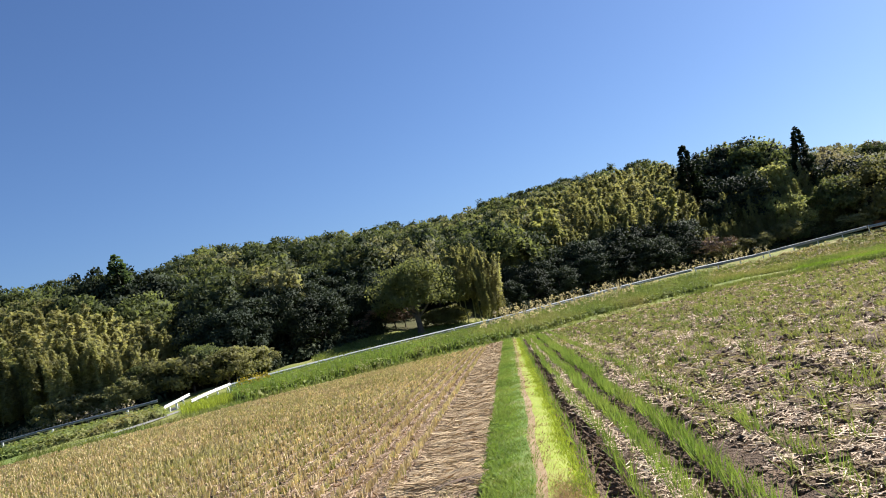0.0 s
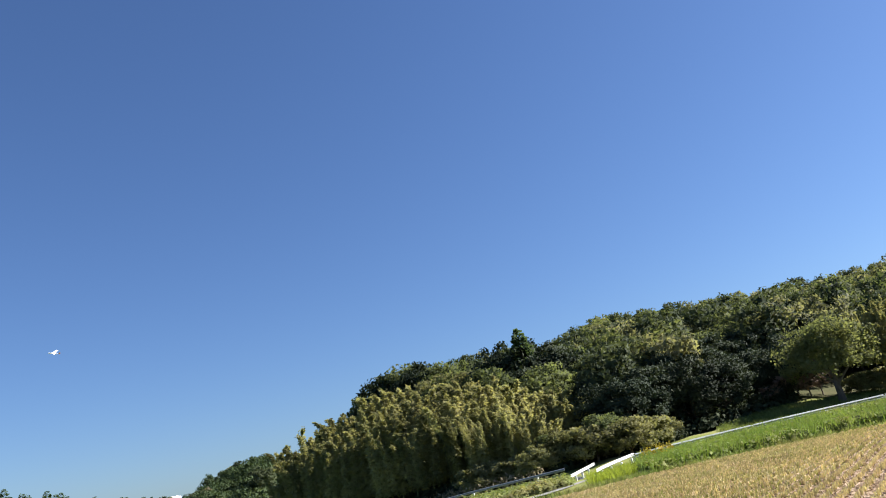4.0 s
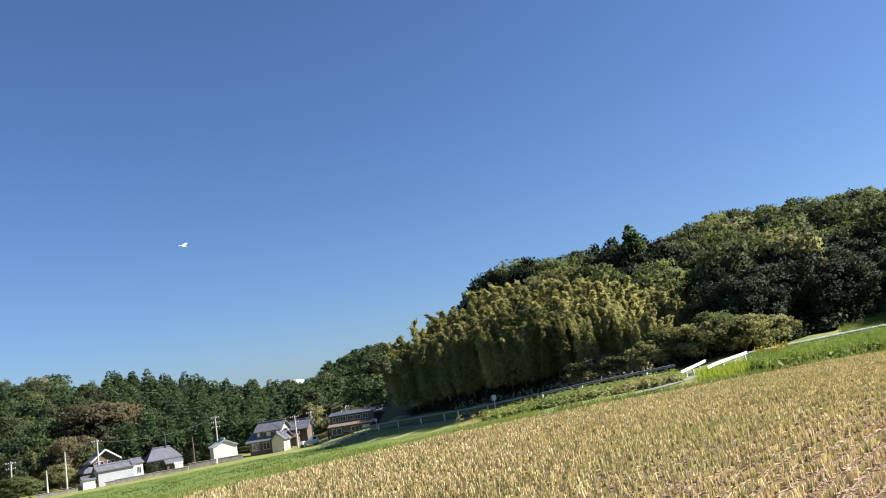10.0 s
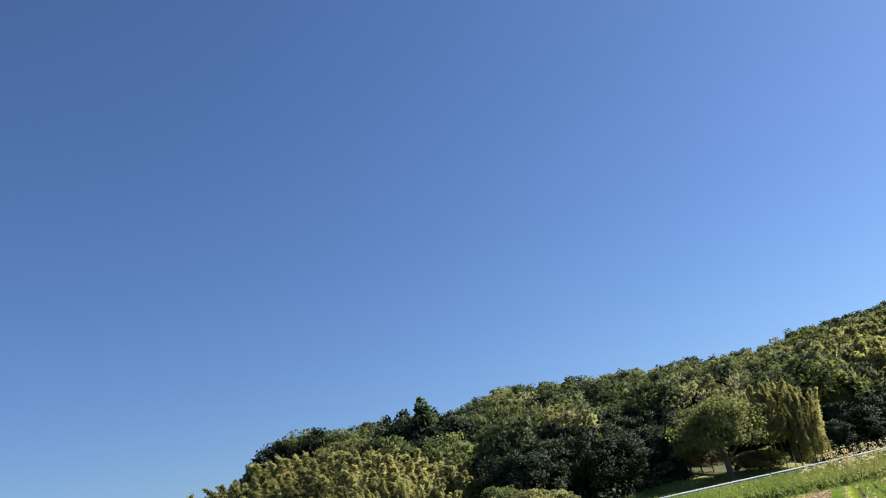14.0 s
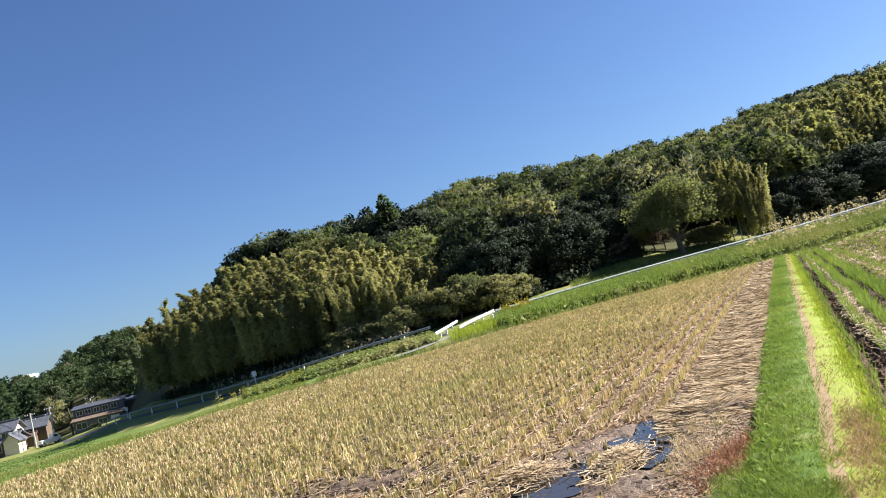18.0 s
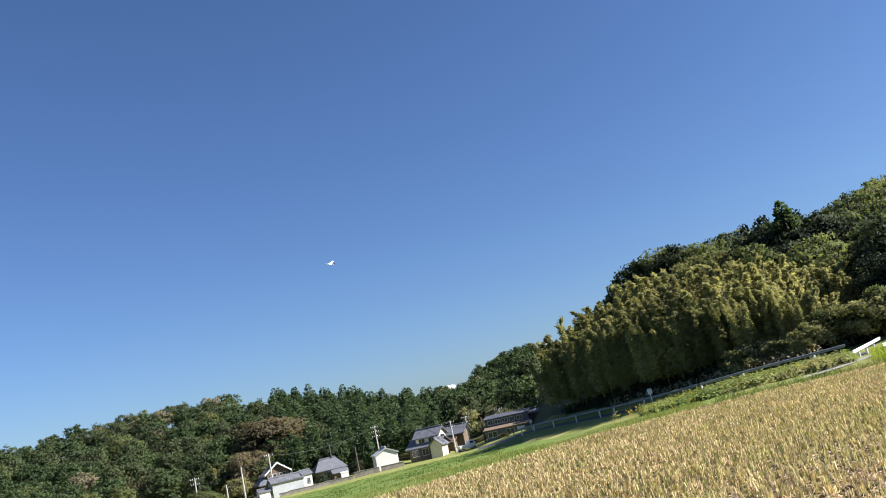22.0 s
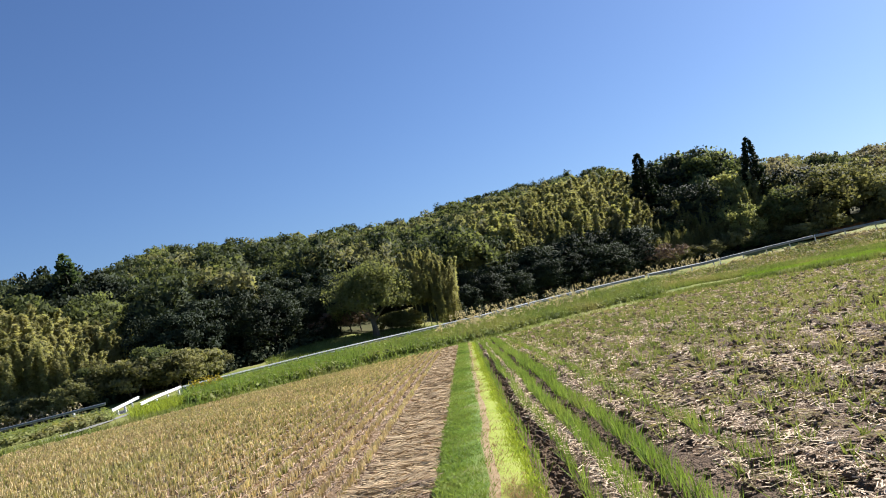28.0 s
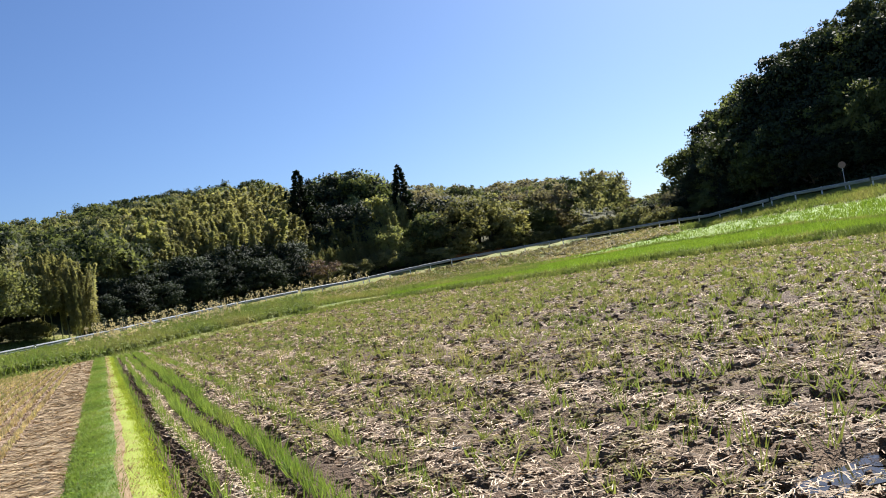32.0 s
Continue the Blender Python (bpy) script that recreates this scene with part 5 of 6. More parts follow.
# stubble in rows along the strip
px, py = [], []
FAR = {}
for i in range(51):
    x = -1.5 - 0.29 * i
    ye = far_edge(x) - 0.3
    FAR[i] = ye
    y = np.arange(4.4 + (0.9 if x > -2.4 else 0), ye, 0.115)
    px.append(x + rng.normal(0, 0.014, len(y)))
    py.append(y + rng.normal(0, 0.03, len(y)))
px, py = np.concatenate(px), np.concatenate(py)
wet = ((px + 1.75) / 0.8) ** 2 + ((py - 6.5) / 1.5) ** 2 < 1 + 0.25 * np.sin(px * 7) * np.cos(py * 5)
wet |= ((px + 4.3) / 0.8) ** 2 + ((py - 7.0) / 0.6) ** 2 < 1
pool = ((px + 1.42) / 0.2) ** 2 + ((py - 7.0) / 0.95) ** 2 < 1
pool |= ((px + 2.02) / 0.25) ** 2 + ((py - 6.05) / 0.5) ** 2 < 1
keep = ~pool & (~wet | (rng.uniform(size=len(px)) < 0.35))
sx, sy = px[keep], py[keep]
dist = np.hypot(sx, sy)
wid = 0.006 + 0.0006 * dist
stuff("rice_stubble", [stalks(sx, sy, np.full(len(sx), 0.02), 14, 0.05, 0.13, wid, 0.017, 0.16)], LEAF["stalk"], "rows of cut straw-coloured rice stubble", "stubble")
green = rng.uniform(size=len(sx)) < np.clip(0.3 + (-sx - 2.3) * 0.35 + (sy - 15) * 0.008, 0.08, 0.92) * (0.75 + 0.25 * np.sin(sx * 1.1) * np.sin(sy * 0.5))
stuff("stubble_regrowth", [clumps(sx[green], sy[green], np.full(green.sum(), 0.02), 9, 0.07, 0.16, wid[green], 0.02, 0.25)], LEAF["tuft"], "fresh green shoots growing from the rice stubble", "regrowth")
k = np.repeat(rng.uniform(size=len(sx)), 3) < np.where(np.repeat(sx, 3) > -4.2, 0.9, 0.4)
k = np.repeat(np.arange(len(sx)), 3)[k]
stuff("row_straw", [lying(sx[k] + rng.normal(0, 0.035, len(k)), sy[k] + rng.normal(0, 0.05, len(k)), np.full(len(k), 0.035), 0.18, 0.005 + 0.0005 * sy[k], 1.57, 0.2)], M["mat"], "straw lying along the stubble rows", "straw")
n = 1000
lx = -1.4 - rng.uniform(0, 1, n) ** 1.5 * 14
ly = 4.6 + rng.uniform(0, 1, n) ** 1.3 * 30
ok = ly < np.interp(lx, [-16, 0], [22, 46])
stuff("loose_straw", [lying(lx[ok], ly[ok], np.full(ok.sum(), 0.025), 0.13, 0.005 + 0.0005 * ly[ok], 0, 1.5)], M["straw"], "loose straw scattered between the stubble rows", "straw")

# trodden straw that covers the soil between the first rows
n = 30000
mx, my = -1.35 - rng.uniform(0, 1, n) ** 1.4 * 4.6, 5.2 + rng.uniform(0, 1, n) ** 1.7 * 38
ok = (((mx + 1.75) / 0.75) ** 2 + ((my - 6.5) / 1.4) ** 2 > 1) & (my < np.interp(mx, [-6, -1.3], [38.5, 43.5]))
mx, my = mx[ok], my[ok]
stuff("straw_mat", [lying(mx, my, np.full(len(mx), 0.03) + rng.uniform(-0.015, 0.02, len(mx)), 0.12, 0.005 + 0.0006 * my, 1.57, 0.7)], M["mat"], "pinkish trodden straw between the stubble rows", "straw")

# the band of straw beside the strip
n = 24000
by = 7.4 + rng.uniform(0, 1, n) ** 1.7 * 38.5
bx = rng.uniform(-1.30, -0.56, n)
stuff("straw_band", [lying(bx, by, 0.03 + rng.uniform(0, 0.05, n) + 0.02 * np.sin(by * 9 + 2 * np.sin(bx * 5)), 0.24, 0.004 + 0.0005 * by, 0.05, 0.4)], M["straw"], "band of pale straw laid across the field's edge", "straw")
n = 2600
hx, hy = rng.uniform(-1.3, -0.66, n), rng.normal(7.75, 0.22, n)
stuff("straw_heap", [lying(hx, hy, 0.03 + rng.uniform(0, 0.11, n) * np.exp(-((hy - 7.75) / 0.3) ** 2), 0.38, 0.006, 0.25, 0.3)], M["straw"], "heap of wet straw at the end of the band", "straw")
roll = thing("straw_roll", Matrix.Translation((0, 0, 0)), "dark wet roll of old straw matting at the field's edge", "straw roll")
part("matting", mesh_of("matting", *tube([(-1.15, 7.5, 0.03), (-0.95, 7.57, 0.05), (-0.7, 7.65, 0.06), (-0.52, 7.75, 0.07)], [0.05, 0.07, 0.075, 0.05], 9)), M["mud"], roll)

# turf of the strip and the headland
n = 26000
gy = 4.6 + rng.uniform(0, 1, n) ** 1.9 * 42
gx = rng.uniform(-0.5, -0.04, n)
stuff("strip_grass", [clumps(gx, gy, np.full(n, 0.11), 2, 0.02, 0.07, 0.009 + 0.0007 * gy, 0.03, 0.7)], LEAF["blade"], "short green grass on the strip", "grass")
n = 5200
gy = 4.6 + rng.uniform(0, 1, n) ** 1.9 * 42
gx = np.where(rng.uniform(size=n) < 0.6, rng.normal(0.02, 0.05, n), rng.uniform(-0.5, 0.1, n))
stuff("strip_dry_grass", [clumps(gx, gy, np.full(n, 0.10), 3, 0.015, 0.06, 0.007 + 0.0006 * gy, 0.035, 0.8)], foliage("dry_grass", [(0.30, 0.19, 0.11), (0.42, 0.29, 0.17)], 0.3, by="island"), "dry brown grass along the trodden line of the strip", "grass")
n = 2400
gx, gy = rng.normal(0.08, 0.1, n), rng.normal(5.9, 0.6, n)
stuff("worn_patch", [clumps(gx, gy, np.full(n, 0.10), 3, 0.01, 0.05, 0.010, 0.04, 0.9)], foliage("pinkish_dry_grass", [(0.34, 0.21, 0.13), (0.46, 0.31, 0.20)], 0.3, by="island"), "worn pinkish-brown patch of dry grass at the strip's end", "grass")
n = 14000
gy = 4.6 + rng.uniform(0, 1, n) ** 1.9 * 42
gx = rng.uniform(0.09, 0.36, n)
stuff("strip_pale_grass", [clumps(gx, gy, np.full(n, 0.08), 2, 0.015, 0.05, 0.008 + 0.0007 * gy, 0.03, 0.45)], LEAF["yellow_blade"], "pale yellow-green grass along the strip's side", "grass")
n = 12000
gx, gy = rng.uniform(-1.6, 0.3, n), rng.uniform(4.2, 6.9, n)
ok = (gx > -0.48 - np.clip(6.3 - gy, 0, 2) * 0.24 + 0.05 * np.sin(gy * 9)) & (rng.uniform(size=n) < 0.7)
stuff("headland_grass", [clumps(gx[ok], gy[ok], np.full(ok.sum(), 0.07), 5, 0.02, 0.075, 0.008, 0.035, 0.8)], LEAF["blade"], "lush green grass at the field's corner", "grass")
n = 420
gy = rng.normal(6.0, 0.35, n)
gx = -0.58 - np.clip(6.4 - gy, -0.3, 2) * 0.22 + rng.normal(0, 0.09, n)
n_ = 420
qx, qy = rng.uniform(-0.52, -0.1, n_), 4.6 + rng.uniform(0, 1, n_) ** 1.4 * 7
leaf_heaps(qx, qy, np.full(n_, 0.09), 16, 0.07, 0.05, 0.035, LEAF["blade"], "turf_clover", "leafy clover and weeds in the mown turf", "weeds")
stuff("red_weeds", [clumps(gx, gy, np.full(n, 0.05), 4, 0.03, 0.10, 0.016, 0.03, 0.9)], foliage("reddish_weeds", [(0.26, 0.10, 0.07), (0.34, 0.19, 0.12)], 0.3, by="island"), "low reddish weeds at the field's corner", "weeds")
n = 120
gx, gy = rng.uniform(-1.2, -0.7, n), 5.0 + rng.uniform(0, 2.4, n)
stuff("dry_weeds", [clumps(gx, gy, np.full(n, 0.02), 3, 0.02, 0.09, 0.007, 0.04, 0.9)], LEAF["stalk"], "dry straw-coloured weeds round the puddles", "weeds")

# mud and puddles
WATER = bpy.data.materials.new("puddle_water")
WATER.use_nodes = True
wb = WATER.node_tree.nodes["Principled BSDF"]
wb.inputs["Base Color"].default_value, wb.inputs["Roughness"].default_value, wb.inputs["IOR"].default_value = (0.035, 0.028, 0.02, 1), 0.03, 1.33
wn = noise_node(WATER.node_tree, 9, 2)
wbp = WATER.node_tree.nodes.new("ShaderNodeBump")
wbp.inputs["Strength"].default_value, wbp.inputs["Distance"].default_value = 0.08, 0.01
WATER.node_tree.links.new(wn.outputs[0], wbp.inputs["Height"])
WATER.node_tree.links.new(wbp.outputs[0], wb.inputs["Normal"])


def blot(cx, cy, rx, ry, z, seed, wob=0.3, n=48):
    """A flat sheet of water with an uneven outline."""
    out = [(cx, cy, z)]
    for i in range(n):
        a = 2 * math.pi * i / n
        k = 1 + wob * noise.fractal(Vector((math.cos(a) * 1.2 + seed, math.sin(a) * 1.2, seed)), 1, 2, 2)
        out.append((cx + rx * k * math.cos(a), cy + ry * k * math.sin(a), z))
    return np.array(out), [[0, 1 + i, 1 + (i + 1) % n] for i in range(n)]


POOLS = ((-1.32, 6.55, 0.14, 0.34, 1), (-1.42, 7.1, 0.17, 0.36, 2), (-1.55, 7.7, 0.10, 0.24, 4), (-1.76, 7.15, 0.08, 0.16, 6), (-2.12, 6.02, 0.24, 0.17, 7), (-1.9, 6.42, 0.11, 0.24, 8), (-1.98, 5.72, 0.2, 0.13, 9), (-4.2, 7.2, 0.12, 0.06, 10))


def mud_height(x, y):
    """Churned mud with a hollow under each pool."""
    z = 0.055 + rough(x, y, 0.016, 5) + rough(x, y, 0.018, 17)
    for cx, cy, rx, ry, _ in POOLS:
        q = ((x - cx) / rx) ** 2 + ((y - cy) / ry) ** 2
        z -= 0.09 * math.exp(-q * 0.55)
    return z


def mud_mesh(x0, x1, y0, y1, inside, step=0.05):
    nx, ny = int((x1 - x0) / step), int((y1 - y0) / step)
    vs, fs = [], []
    for i in range(nx + 1):
        for j in range(ny + 1):
            x, y = x0 + i * step, y0 + j * step
            e = inside(x, y) + 0.35 * rough(x, y, 1, 1.7)
            vs.append((x, y, mud_height(x, y) - 0.10 * max(0, e - 0.75)))
    for i in range(nx):
        for j in range(ny):
            x, y = x0 + (i + 0.5) * step, y0 + (j + 0.5) * step
            if inside(x, y) + 0.35 * rough(x, y, 1, 1.7) < 1.4:
                k = i * (ny + 1) + j
                fs.append([k, k + ny + 1, k + ny + 2, k + 1])
    return np.array(vs), fs


stuff("mud_patch", [mud_mesh(-3.0, -0.85, 5.0, 8.4, lambda x, y: ((x + 1.72) / 0.62) ** 2 + ((y - 6.6) / 1.25) ** 2, 0.04), mud_mesh(-5.0, -3.4, 6.6, 7.9, lambda x, y: ((x + 4.25) / 0.45) ** 2 + ((y - 7.1) / 0.32) ** 2)], M["mud"], "dark wet churned mud round the puddles", "mud")
for k, (cx, cy, rx, ry, s) in enumerate(POOLS):
    tagged(new("puddle", mesh_of("puddle", *blot(cx, cy, rx * 1.25, ry * 1.25, 0.028 - 0.004 * (k % 3), s), WATER)), "shallow puddle of brown water mirroring the sky", "puddle", "puddles in the fields")
for cx, cy, rx, ry, s, z in ((3.95, 3.48, 0.6, 0.2, 11, -.012), (4.35, 3.6, 0.3, 0.12, 12, -.008)):
    tagged(new("puddle", mesh_of("puddle", *blot(cx, cy, rx, ry, z, s), WATER)), "long puddle of brown water in the tilled soil", "puddle", "puddles in the fields")
n = 1500
hx, hy = rng.normal(-1.58, 0.10, n), rng.normal(6.4, 0.22, n)
stuff("straw_islet", [lying(hx, hy, 0.05 + 0.08 * np.exp(-((hx + 1.58) / 0.13) ** 2 - ((hy - 6.4) / 0.3) ** 2) * rng.uniform(0.6, 1, n), 0.13, 0.007, 0.9, 0.9)], M["straw"], "mound of pale straw standing between the puddles", "straw")
n = 700
hx, hy = rng.normal(-2.35, 0.16, n), rng.normal(6.35, 0.2, n)
stuff("straw_islet", [lying(hx, hy, 0.05 + 0.07 * np.exp(-((hx + 2.35) / 0.2) ** 2 - ((hy - 6.35) / 0.25) ** 2) * rng.uniform(0.6, 1, n), 0.13, 0.007, 0.4, 0.9)], M["straw"], "clump of muddy straw at the puddle's edge", "straw")
n = 26
hx, hy = rng.uniform(-1.2, -0.75, n), rng.uniform(5.6, 7.2, n)
stuff("dry_tufts", [clumps(hx, hy, np.full(n, 0.03), 16, 0.06, 0.2, 0.007, 0.035, 0.45)], LEAF["stalk"], "dry straw-coloured tufts between puddles and turf", "weeds")
stuff("corner_litter", [lying(rng.uniform(-1.18, -0.6, 3000), rng.uniform(5.0, 7.4, 3000), 0.045 + rng.uniform(0, 0.03, 3000), 0.07, 0.007, 0.6, 1.5)], M["mat"], "brown and olive litter over the field's corner", "litter")
n = 260
hx, hy = rng.normal(-2.5, 0.4, n), rng.normal(7.0, 0.5, n)
stuff("muddy_straw", [lying(hx, hy, 0.05 + rng.uniform(0, 0.03, n), 0.10, 0.007, 1.2, 0.9)], M["straw"], "wet straw trodden into the mud", "straw")


def lump_field(px, py, pz, size):
    """Rough clods: squashed, uneven eight-sided lumps."""
    n = len(px)
    ring = np.array([[math.cos(2 * math.pi * i / 5), math.sin(2 * math.pi * i / 5)] for i in range(5)])
    vs = np.zeros((n, 11, 3))
    for i in range(5):
        vs[:, i, :2] = ring[i] * rng.uniform(0.7, 1.25, (n, 1))
        vs[:, i, 2] = -0.35
        vs[:, 5 + i, :2] = ring[i] * rng.uniform(0.45, 0.95, (n, 1))
        vs[:, 5 + i, 2] = rng.uniform(0.15, 0.6, n)
    vs[:, 10] = np.stack([rng.normal(0, 0.2, n), rng.normal(0, 0.2, n), rng.uniform(0.45, 0.85, n)], 1)
    a = rng.uniform(0, 6.28, n)
    c, s = np.cos(a)[:, None], np.sin(a)[:, None]
    x, y = vs[:, :, 0] * c - vs[:, :, 1] * s, vs[:, :, 0] * s + vs[:, :, 1] * c
    vs = np.stack([x * size[:, None], y * size[:, None] * 0.8, vs[:, :, 2] * size[:, None]], 2) + np.stack([px, py, pz], 1)[:, None, :]
    f = [[i, (i + 1) % 5, 5 + (i + 1) % 5, 5 + i] for i in range(5)]
    t = [[5 + i, 5 + (i + 1) % 5, 10] for i in range(5)]
    fs = []
    for k in range(n):
        fs += [[j + 11 * k for j in q] for q in f] + [[j + 11 * k for j in q] for q in t]
    return vs.reshape(-1, 3), fs


def field_z(x, y):
    return 0.15 * np.clip((x - 0.3) / 14, 0, 1)


n = 160
stuff("mud_lumps", [lump_field(rng.normal(-2.2, 0.9, n), rng.normal(6.7, 0.65, n), np.full(n, 0.03), rng.uniform(0.012, 0.04, n)), lump_field(rng.normal(-4.3, 0.6, 150), rng.normal(7.1, 0.45, 150), np.full(150, 0.03), rng.uniform(0.012, 0.035, 150))], M["mud"], "clods of wet mud and roots beside the puddles", "mud")

# the tilled field: clods, straw and tufts of regrowth in rows
def in_field(x, y, inset=0.4):
    """Which of the points lie on the tilled field, clear of its long puddle."""
    az, rad = np.degrees(np.arctan2(x, y)), np.hypot(x, y)
    return (x > 1.75) & (rad > 3.2) & (az < 63) & (((x - 4.0) / 0.55) ** 2 + ((y - 3.5) / 0.22) ** 2 > 1) & (rad < np.interp(az, LAND_A, LAND_V[:, 0]) - inset)


# every patch of the field is a tuft, a heap of chopped straw and leaves, or bare dark soil
cx, cy = np.meshgrid(np.arange(1.8, 66, 0.30), np.arange(1.6, 76, 0.34))
cx, cy = (cx + rng.normal(0, 0.05, cx.shape)).ravel(), (cy + rng.uniform(-0.15, 0.15, cy.shape)).ravel()
ok = in_field(cx, cy) & (rng.uniform(size=len(cx)) < np.clip(1.5 - np.hypot(cx, cy) / 55, 0.45, 1))
cx, cy = cx[ok], cy[ok]
crad = np.hypot(cx, cy)
band_ = 0.5 + 0.5 * np.cos(2 * np.pi * (cx - 2.45) / 2.0 + 0.6 * np.sin(cy * 0.3))
lot = rng.uniform(size=len(cx))
tufty = lot < np.clip(0.38 - crad / 220, 0.17, 1) + 0.12 * (1 - band_)
heapy = ~tufty & (lot < 0.88 + 0.08 * band_)
tx, ty, tr = cx[tufty], cy[tufty], crad[tufty]
big = rng.uniform(0.55, 1.35, len(tx))
stuff("rice_regrowth", [clumps(tx[q], ty[q], field_z(tx[q], ty[q]) + 0.02, 16, 0.07 * s, 0.24 * s, 0.010 + 0.0007 * tr[q], 0.055 * s, 0.5) for q, s in ((big < 0.9, 0.75), ((big >= 0.9) & (big < 1.2), 1.05), (big >= 1.2, 1.4))],
      LEAF["sprout"], "green and yellowing rice tufts sprouting among the clods", "regrowth")
k = np.repeat(np.flatnonzero(heapy), np.where(crad[heapy] < 9, 60, np.where(crad[heapy] < 16, 30, 13)))
rise = np.repeat(rng.uniform(0.02, 0.12, len(cx)), 1)[k]
ox, oy = rng.normal(0, 0.10, len(k)), rng.normal(0, 0.10, len(k))
lz = field_z(cx[k], cy[k]) + 0.015 + rise * np.exp(-(ox ** 2 + oy ** 2) / 0.016) * rng.uniform(0.5, 1, len(k))
pale = rng.uniform(size=len(cx))[k] < 0.12 + 0.45 * band_[k]
for pick, mat, name, label, category in ((pale, M["litter"], "field_straw", "chopped straw lying in heaps over the tilled soil", "straw"), (~pale, LEAF["flat_leaf"], "trodden_leaves", "olive and brown rice leaves trodden among the clods", "leaves")):
    stuff(name, [lying(cx[k][pick] + ox[pick], cy[k][pick] + oy[pick], lz[pick], np.where(crad[k][pick] < 9, 0.055, 0.09), 0.005 + 0.0008 * crad[k][pick], 1.2, 1.5)], mat, label, category)
k = np.repeat(np.arange(len(cx)), np.where(crad < 14, 6, 1))
x, y = cx[k] + rng.normal(0, 0.11, len(k)), cy[k] + rng.normal(0, 0.12, len(k))
big = np.where(rng.uniform(size=len(k)) < 0.22, rng.uniform(0.05, 0.10, len(k)), rng.uniform(0.012, 0.05, len(k))) * np.where(crad[k] < 14, 1.0, 1.5)
stuff("soil_clods", [lump_field(x, y, field_z(x, y) + 0.005, big)], M["clods"], "dark crumbly soil clods of the tilled field", "soil")
for x0, wd, cnt in ((0.86, 0.07, 4500), (4.45, 0.15, 5200), (1.82, 0.10, 2600), (2.45, 0.16, 3600), (3.3, 0.2, 3000), (6.4, 0.2, 3000), (7.9, 0.25, 3000)):
    y = 3.0 + rng.uniform(0, 1, cnt) ** 1.6 * (40 if x0 < 2 else 30)
    x = x0 + rng.normal(0, wd, cnt) + 0.12 * np.sin(y * 0.35)
    stuff("straw_track", [lying(x, y, field_z(x, y) + 0.04 + 0.02 * np.sin(y * 40), 0.10, 0.005 + 0.0005 * y, 0.4, 1.2)], M["litter"], "pale straw pressed into an old wheel track", "straw")
# standing green rows beside the strip
px, py = [], []
for x0, dens, y0 in ((0.74, 0.6, 5.2), (1.0, 1.0, 4.2), (1.07, 0.9, 4.2), (1.38, 1.0, 4.2), (1.47, 0.8, 4.2), (0.42, 0.3, 5), (1.62, 0.3, 16), (2.05, 0.35, 4.5), (2.12, 0.3, 6)):
    y = np.arange(y0, 45.5, 0.055 / dens)
    px.append(x0 + 0.03 * np.sin(y * 0.8) + rng.normal(0, 0.02, len(y)))
    py.append(y + rng.normal(0, 0.02, len(y)))
px, py = np.concatenate(px), np.concatenate(py)
stuff("standing_rice_rows", [clumps(px, py, np.full(len(px), 0.0), 5, 0.10, 0.24, 0.009 + 0.0006 * py, 0.02, 0.28)], LEAF["blade"], "upright green rice regrowth in rows beside the strip", "regrowth")
n = 500
stuff("wet_rut", [lump_field(rng.normal(0.60, 0.07, n), 4 + rng.uniform(0, 1, n) ** 1.5 * 24, np.full(n, -0.03), rng.uniform(0.02, 0.06, n)), lump_field(rng.normal(1.24, 0.05, n), 4 + rng.uniform(0, 1, n) ** 1.5 * 24, np.full(n, -0.02), rng.uniform(0.02, 0.05, n)), lump_field(rng.normal(1.72, 0.06, n), 4 + rng.uniform(0, 1, n) ** 1.5 * 24, np.full(n, 0.0), rng.uniform(0.02, 0.05, n))], M["clods"], "dark churned soil in the wheel ruts", "soil")

# weeds of the banks
def bank(a0, a1, count, k0, k1, low=0.0, high=1.0):
    az = rng.uniform(a0, a1, count)
    t = rng.uniform(low, high, count)
    r0 = np.interp(az, LAND_A, LAND_V[:, 2 * k0])
    r1 = np.interp(az, LAND_A, LAND_V[:, 2 * k1])
    r = r0 + (r1 - r0) * t
    z = np.array([height(a, q) for a, q in zip(az, r)])
    return r * np.sin(np.radians(az)), r * np.cos(np.radians(az)), z


x, y, z = bank(-19.5, 14, 6500, 0, 4, 0.12, 0.9)
fresh = np.degrees(np.arctan2(x, y)) < -3 + rng.normal(0, 4, len(x))
for pick, mat, label in ((fresh, LEAF["blade"], "tall green grasses on the roadside bank"), (~fresh, LEAF["weed"], "tall olive-green weeds and grasses on the roadside bank")):
    stuff("bank_grass", [clumps(x[pick], y[pick], z[pick], 8, 0.25, 0.85, 0.045, 0.16, 0.3)], mat, label, "grass")
leaf_heaps(x, y, z, 13, 0.42, 0.62, 0.15, LEAF["weed"], "bank_weeds", "tall leafy green weeds on the roadside bank", "weeds")
x, y, z = bank(-38, -24.5, 2600, 2, 4, 0.1, 0.95)
leaf_heaps(x, y, z, 20, 0.4, 0.5, 0.13, LEAF["weed"], "bank_weeds", "green and yellowing weeds on the bank below the grove", "weeds")
x, y, z = bank(-23, -18, 700, 1, 4, 0.2, 0.9)
stuff("bank_grass", [clumps(x, y, z, 9, 0.2, 0.5, 0.04, 0.12, 0.4)], LEAF["yellow_blade"], "bright yellow-green grass beside the side track", "grass")
x, y, z = bank(13, 40, 2600, 2, 4, 0.35, 0.97)
leaf_heaps(x, y, z, 16, 0.5, 0.4, 0.16, LEAF["flat_leaf"], "bank_weeds", "olive-brown dry weeds on the terraced bank", "weeds")
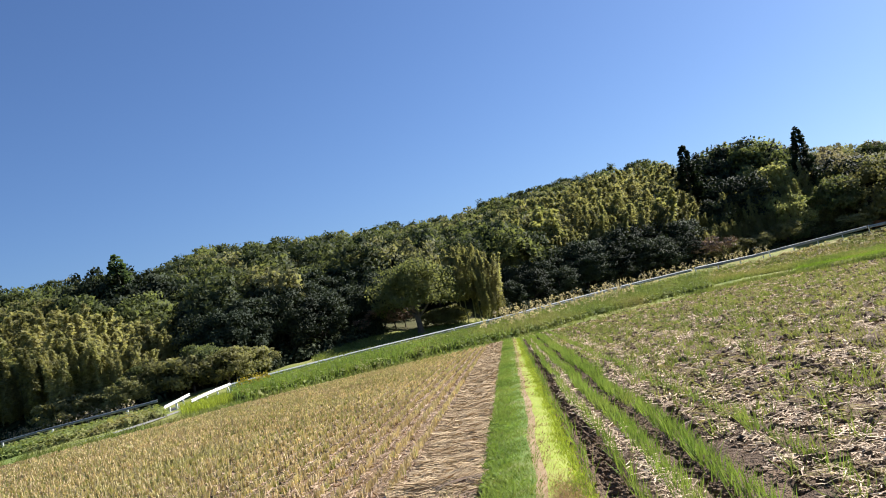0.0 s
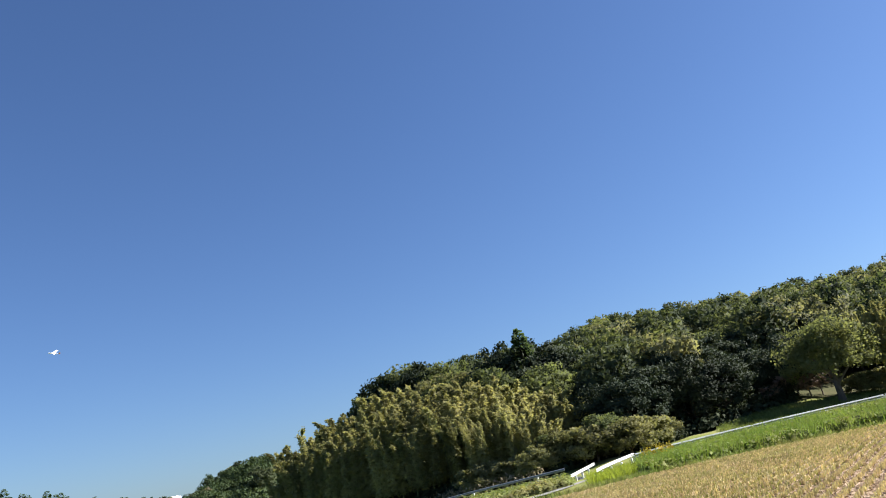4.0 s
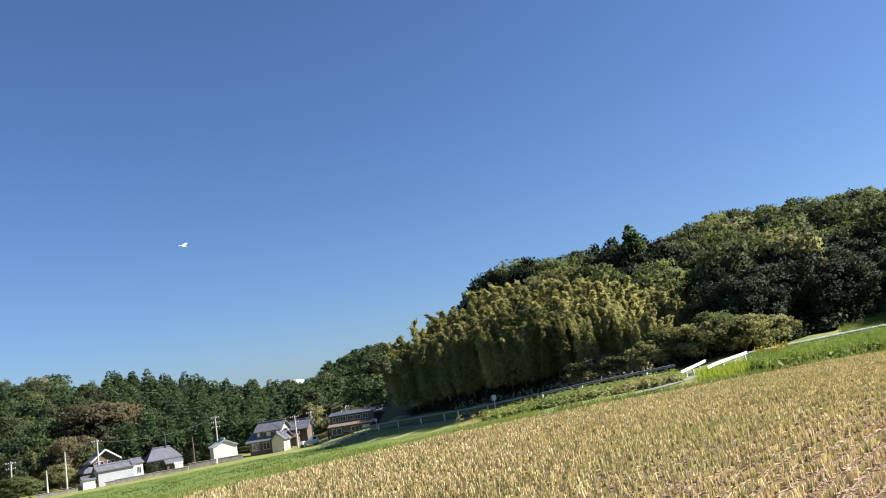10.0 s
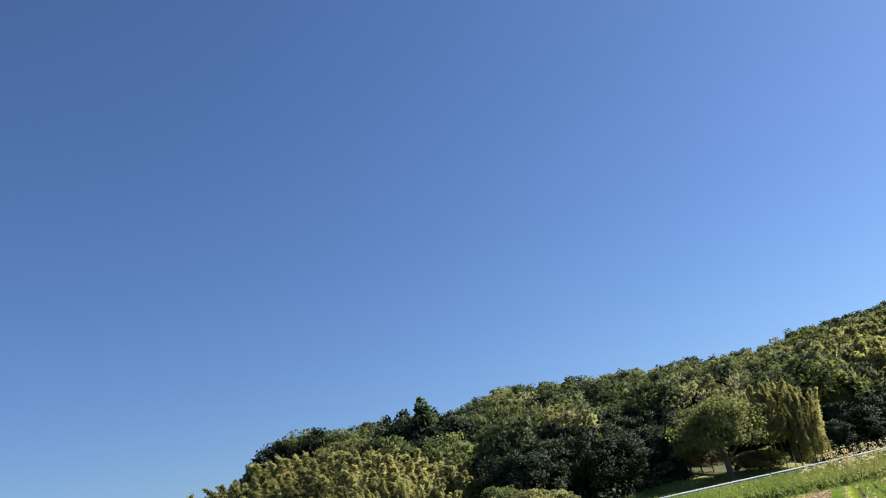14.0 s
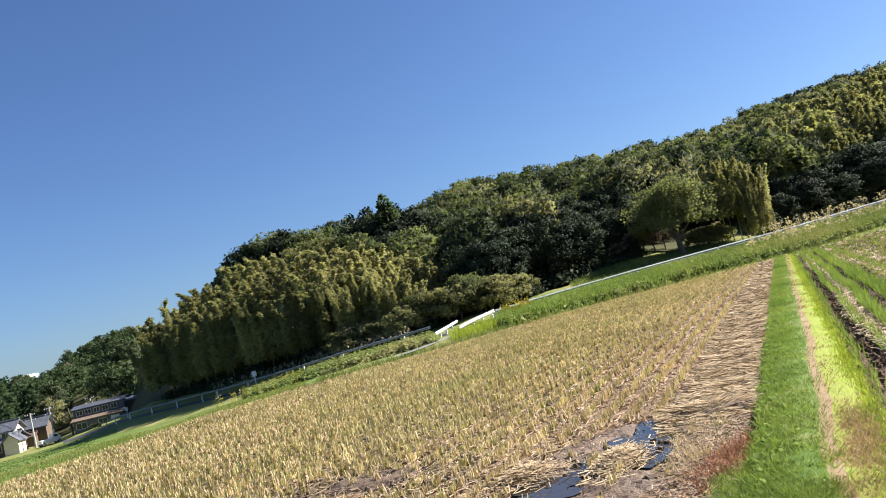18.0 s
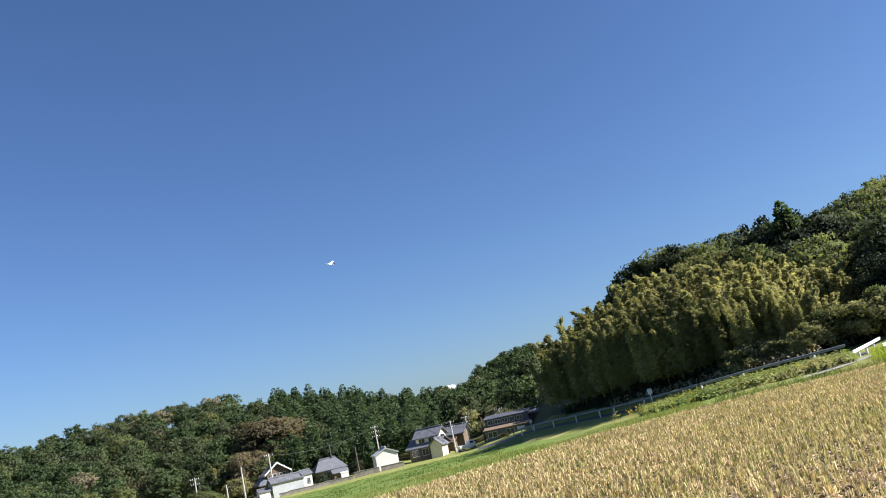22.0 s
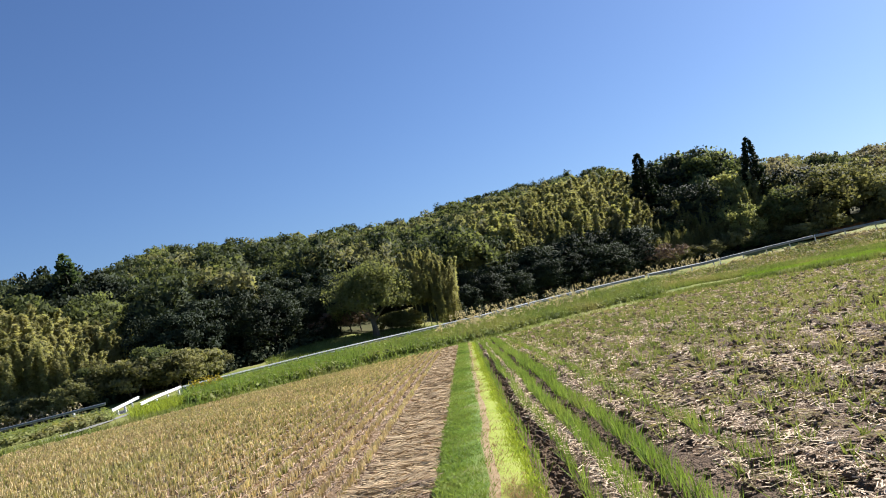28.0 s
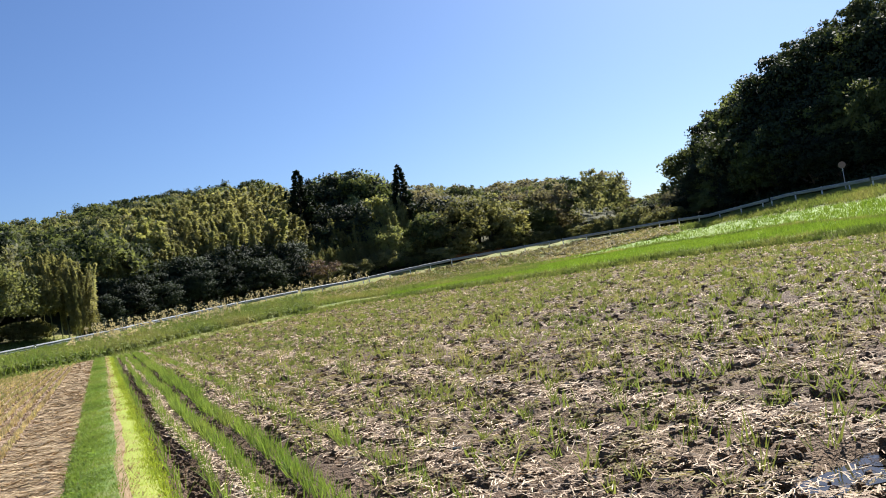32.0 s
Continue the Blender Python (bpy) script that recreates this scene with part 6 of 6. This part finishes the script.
x, y, z = bank(14, 30, 5000, 1, 4, 0.25, 0.92)
stuff("bank_weeds", [clumps(x, y, z, 7, 0.15, 0.5, 0.06, 0.16, 0.5)], LEAF["weed"], "rough dry grass on the terraced bank", "weeds")
x, y, z = bank(36, 62, 2600, 3, 4, 0.1, 0.9)
stuff("bank_weeds", [clumps(x, y, z, 7, 0.15, 0.45, 0.06, 0.16, 0.5)], LEAF["weed"], "rough grass below the white guard rail", "weeds")
x, y, z = bank(13, 60, 2600, 0, 1, 0.0, 1.0)
stuff("lip_grass", [clumps(x, y, z, 7, 0.12, 0.35, 0.05, 0.14, 0.5)], LEAF["weed"], "dark grass on the low lip of the green field", "grass")
x, y, z = bank(26, 62, 2200, 2, 2, 0, 1)
stuff("lip_grass", [clumps(x, y + rng.normal(0, 0.2, len(y)), z, 7, 0.15, 0.4, 0.05, 0.14, 0.5)], LEAF["weed"], "dark grass on the low bank between green terraces", "grass")
x, y, z = bank(19.5, 62, 16000, 1, 3, 0.02, 1.0)
stuff("green_rice", [clumps(x, y, z, 4, 0.15, 0.3, 0.05, 0.1, 0.3)], foliage("bright_rice", [(0.15, 0.24, 0.035), (0.215, 0.295, 0.05)], 0.4, by="island"), "bright green rice regrowth on the terraces", "rice")
x, y, z = bank(-78, -34, 9000, 1, 2, 0.0, 1.0)
stuff("second_crop_rice", [clumps(x, y, z, 4, 0.08, 0.18, 0.03, 0.1, 0.35)], LEAF["sprout"], "thin green regrowth on the lower fields", "rice")


def bristles(x, y, z, hmin, hmax, mat, label, name, category, size=0.12):
    """Stems with a soft head on top."""
    n = len(x)
    hh = rng.uniform(hmin, hmax, n)
    base = np.stack([x, y, z], 1)
    stems = blades(base, hh, rng.normal(0, 0.12, (n, 2)), np.full(n, 0.03))
    k = np.repeat(np.arange(n), 5)
    c = base[k] + np.stack([rng.normal(0, size * 0.6, len(k)), rng.normal(0, size * 0.6, len(k)), hh[k] + rng.uniform(-0.15, 0.08, len(k))], 1)
    u, v = across(unit(len(k)))
    return stuff(name, [stems, quads(c, u * size * 0.6, v * size * 0.4)], mat, label, category)


x, y, z = bank(-1, 18, 420, 5, 6, -0.1, 0.45)
bristles(x, y, z, 0.6, 1.3, LEAF["plume"], "pale silvergrass plumes along the road before the dark wood", "silvergrass", "grass", 0.08)
x, y, z = bank(-40, -26, 260, 5, 6, 0.0, 0.7)
bristles(x, y, z, 0.4, 0.9, LEAF["plume"], "pale seed heads along the road below the grove", "silvergrass", "grass", 0.07)
x, y, z = bank(-19.5, -17.2, 60, 1, 4, 0.35, 0.95)
bristles(x, y, z, 0.5, 0.9, LEAF["bloom"], "yellow goldenrod in flower on the bank", "goldenrod", "flowers", 0.08)
x, y, z = bank(-40, -34, 45, 2, 3, 0.0, 1.0)
bristles(x, y, z, 0.3, 0.6, LEAF["bloom"], "yellow flowering weeds at the foot of the bank", "goldenrod", "flowers", 0.05)
x, y, z = bank(-2, 9, 240, 2, 4, 0.1, 0.9)
bristles(x, y, z, 0.5, 0.9, LEAF["plume"], "brown seed heads among the bank weeds", "seed_heads", "weeds", 0.1)
x, y, z = bank(-33, 15, 1500, 0, 0, 0, 0)
r = rng.uniform(0.2, 1.6, len(x))
f = 1 + r / np.hypot(x, y)
stuff("edge_grass", [clumps(x * f, y * f, z + 0.02, 7, 0.08, 0.3, 0.04, 0.12, 0.5)], LEAF["weed"], "grass along the field's far edge", "grass")
x, y, z = bank(-14, -2, 2400, 5, 6, 0.05, 0.95)
stuff("meadow_grass", [clumps(x, y, z, 6, 0.1, 0.3, 0.05, 0.14, 0.5)], LEAF["weed"], "rough meadow grass on the rise round the lone tree", "grass")


# undergrowth at the foot of the woods; its dark colour holds the shade there
SHADE_LEAF = foliage("undergrowth", [(0.03, 0.044, 0.022), (0.065, 0.078, 0.036)], 0.2, by="island")
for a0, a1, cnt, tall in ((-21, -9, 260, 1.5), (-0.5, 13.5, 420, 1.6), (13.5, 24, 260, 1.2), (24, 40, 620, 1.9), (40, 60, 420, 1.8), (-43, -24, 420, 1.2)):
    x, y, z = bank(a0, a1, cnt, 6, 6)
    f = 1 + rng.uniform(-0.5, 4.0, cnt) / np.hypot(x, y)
    leaf_heaps(x * f, y * f, z, 70, 1.0, tall, 0.20, SHADE_LEAF, "undergrowth", "dense undergrowth along the foot of the wood, coloured dark for shade", "undergrowth")
x, y, z = bank(-78, -48, 3500, 2, 4, 0.0, 1.0)
stuff("far_field_rice", [clumps(x, y, z, 6, 0.05, 0.12, 0.07, 0.35, 0.5)], foliage("far_rice", [(0.08, 0.13, 0.028), (0.12, 0.16, 0.042)], 0.4, by="island"), "green rice on the fields before the houses", "rice")
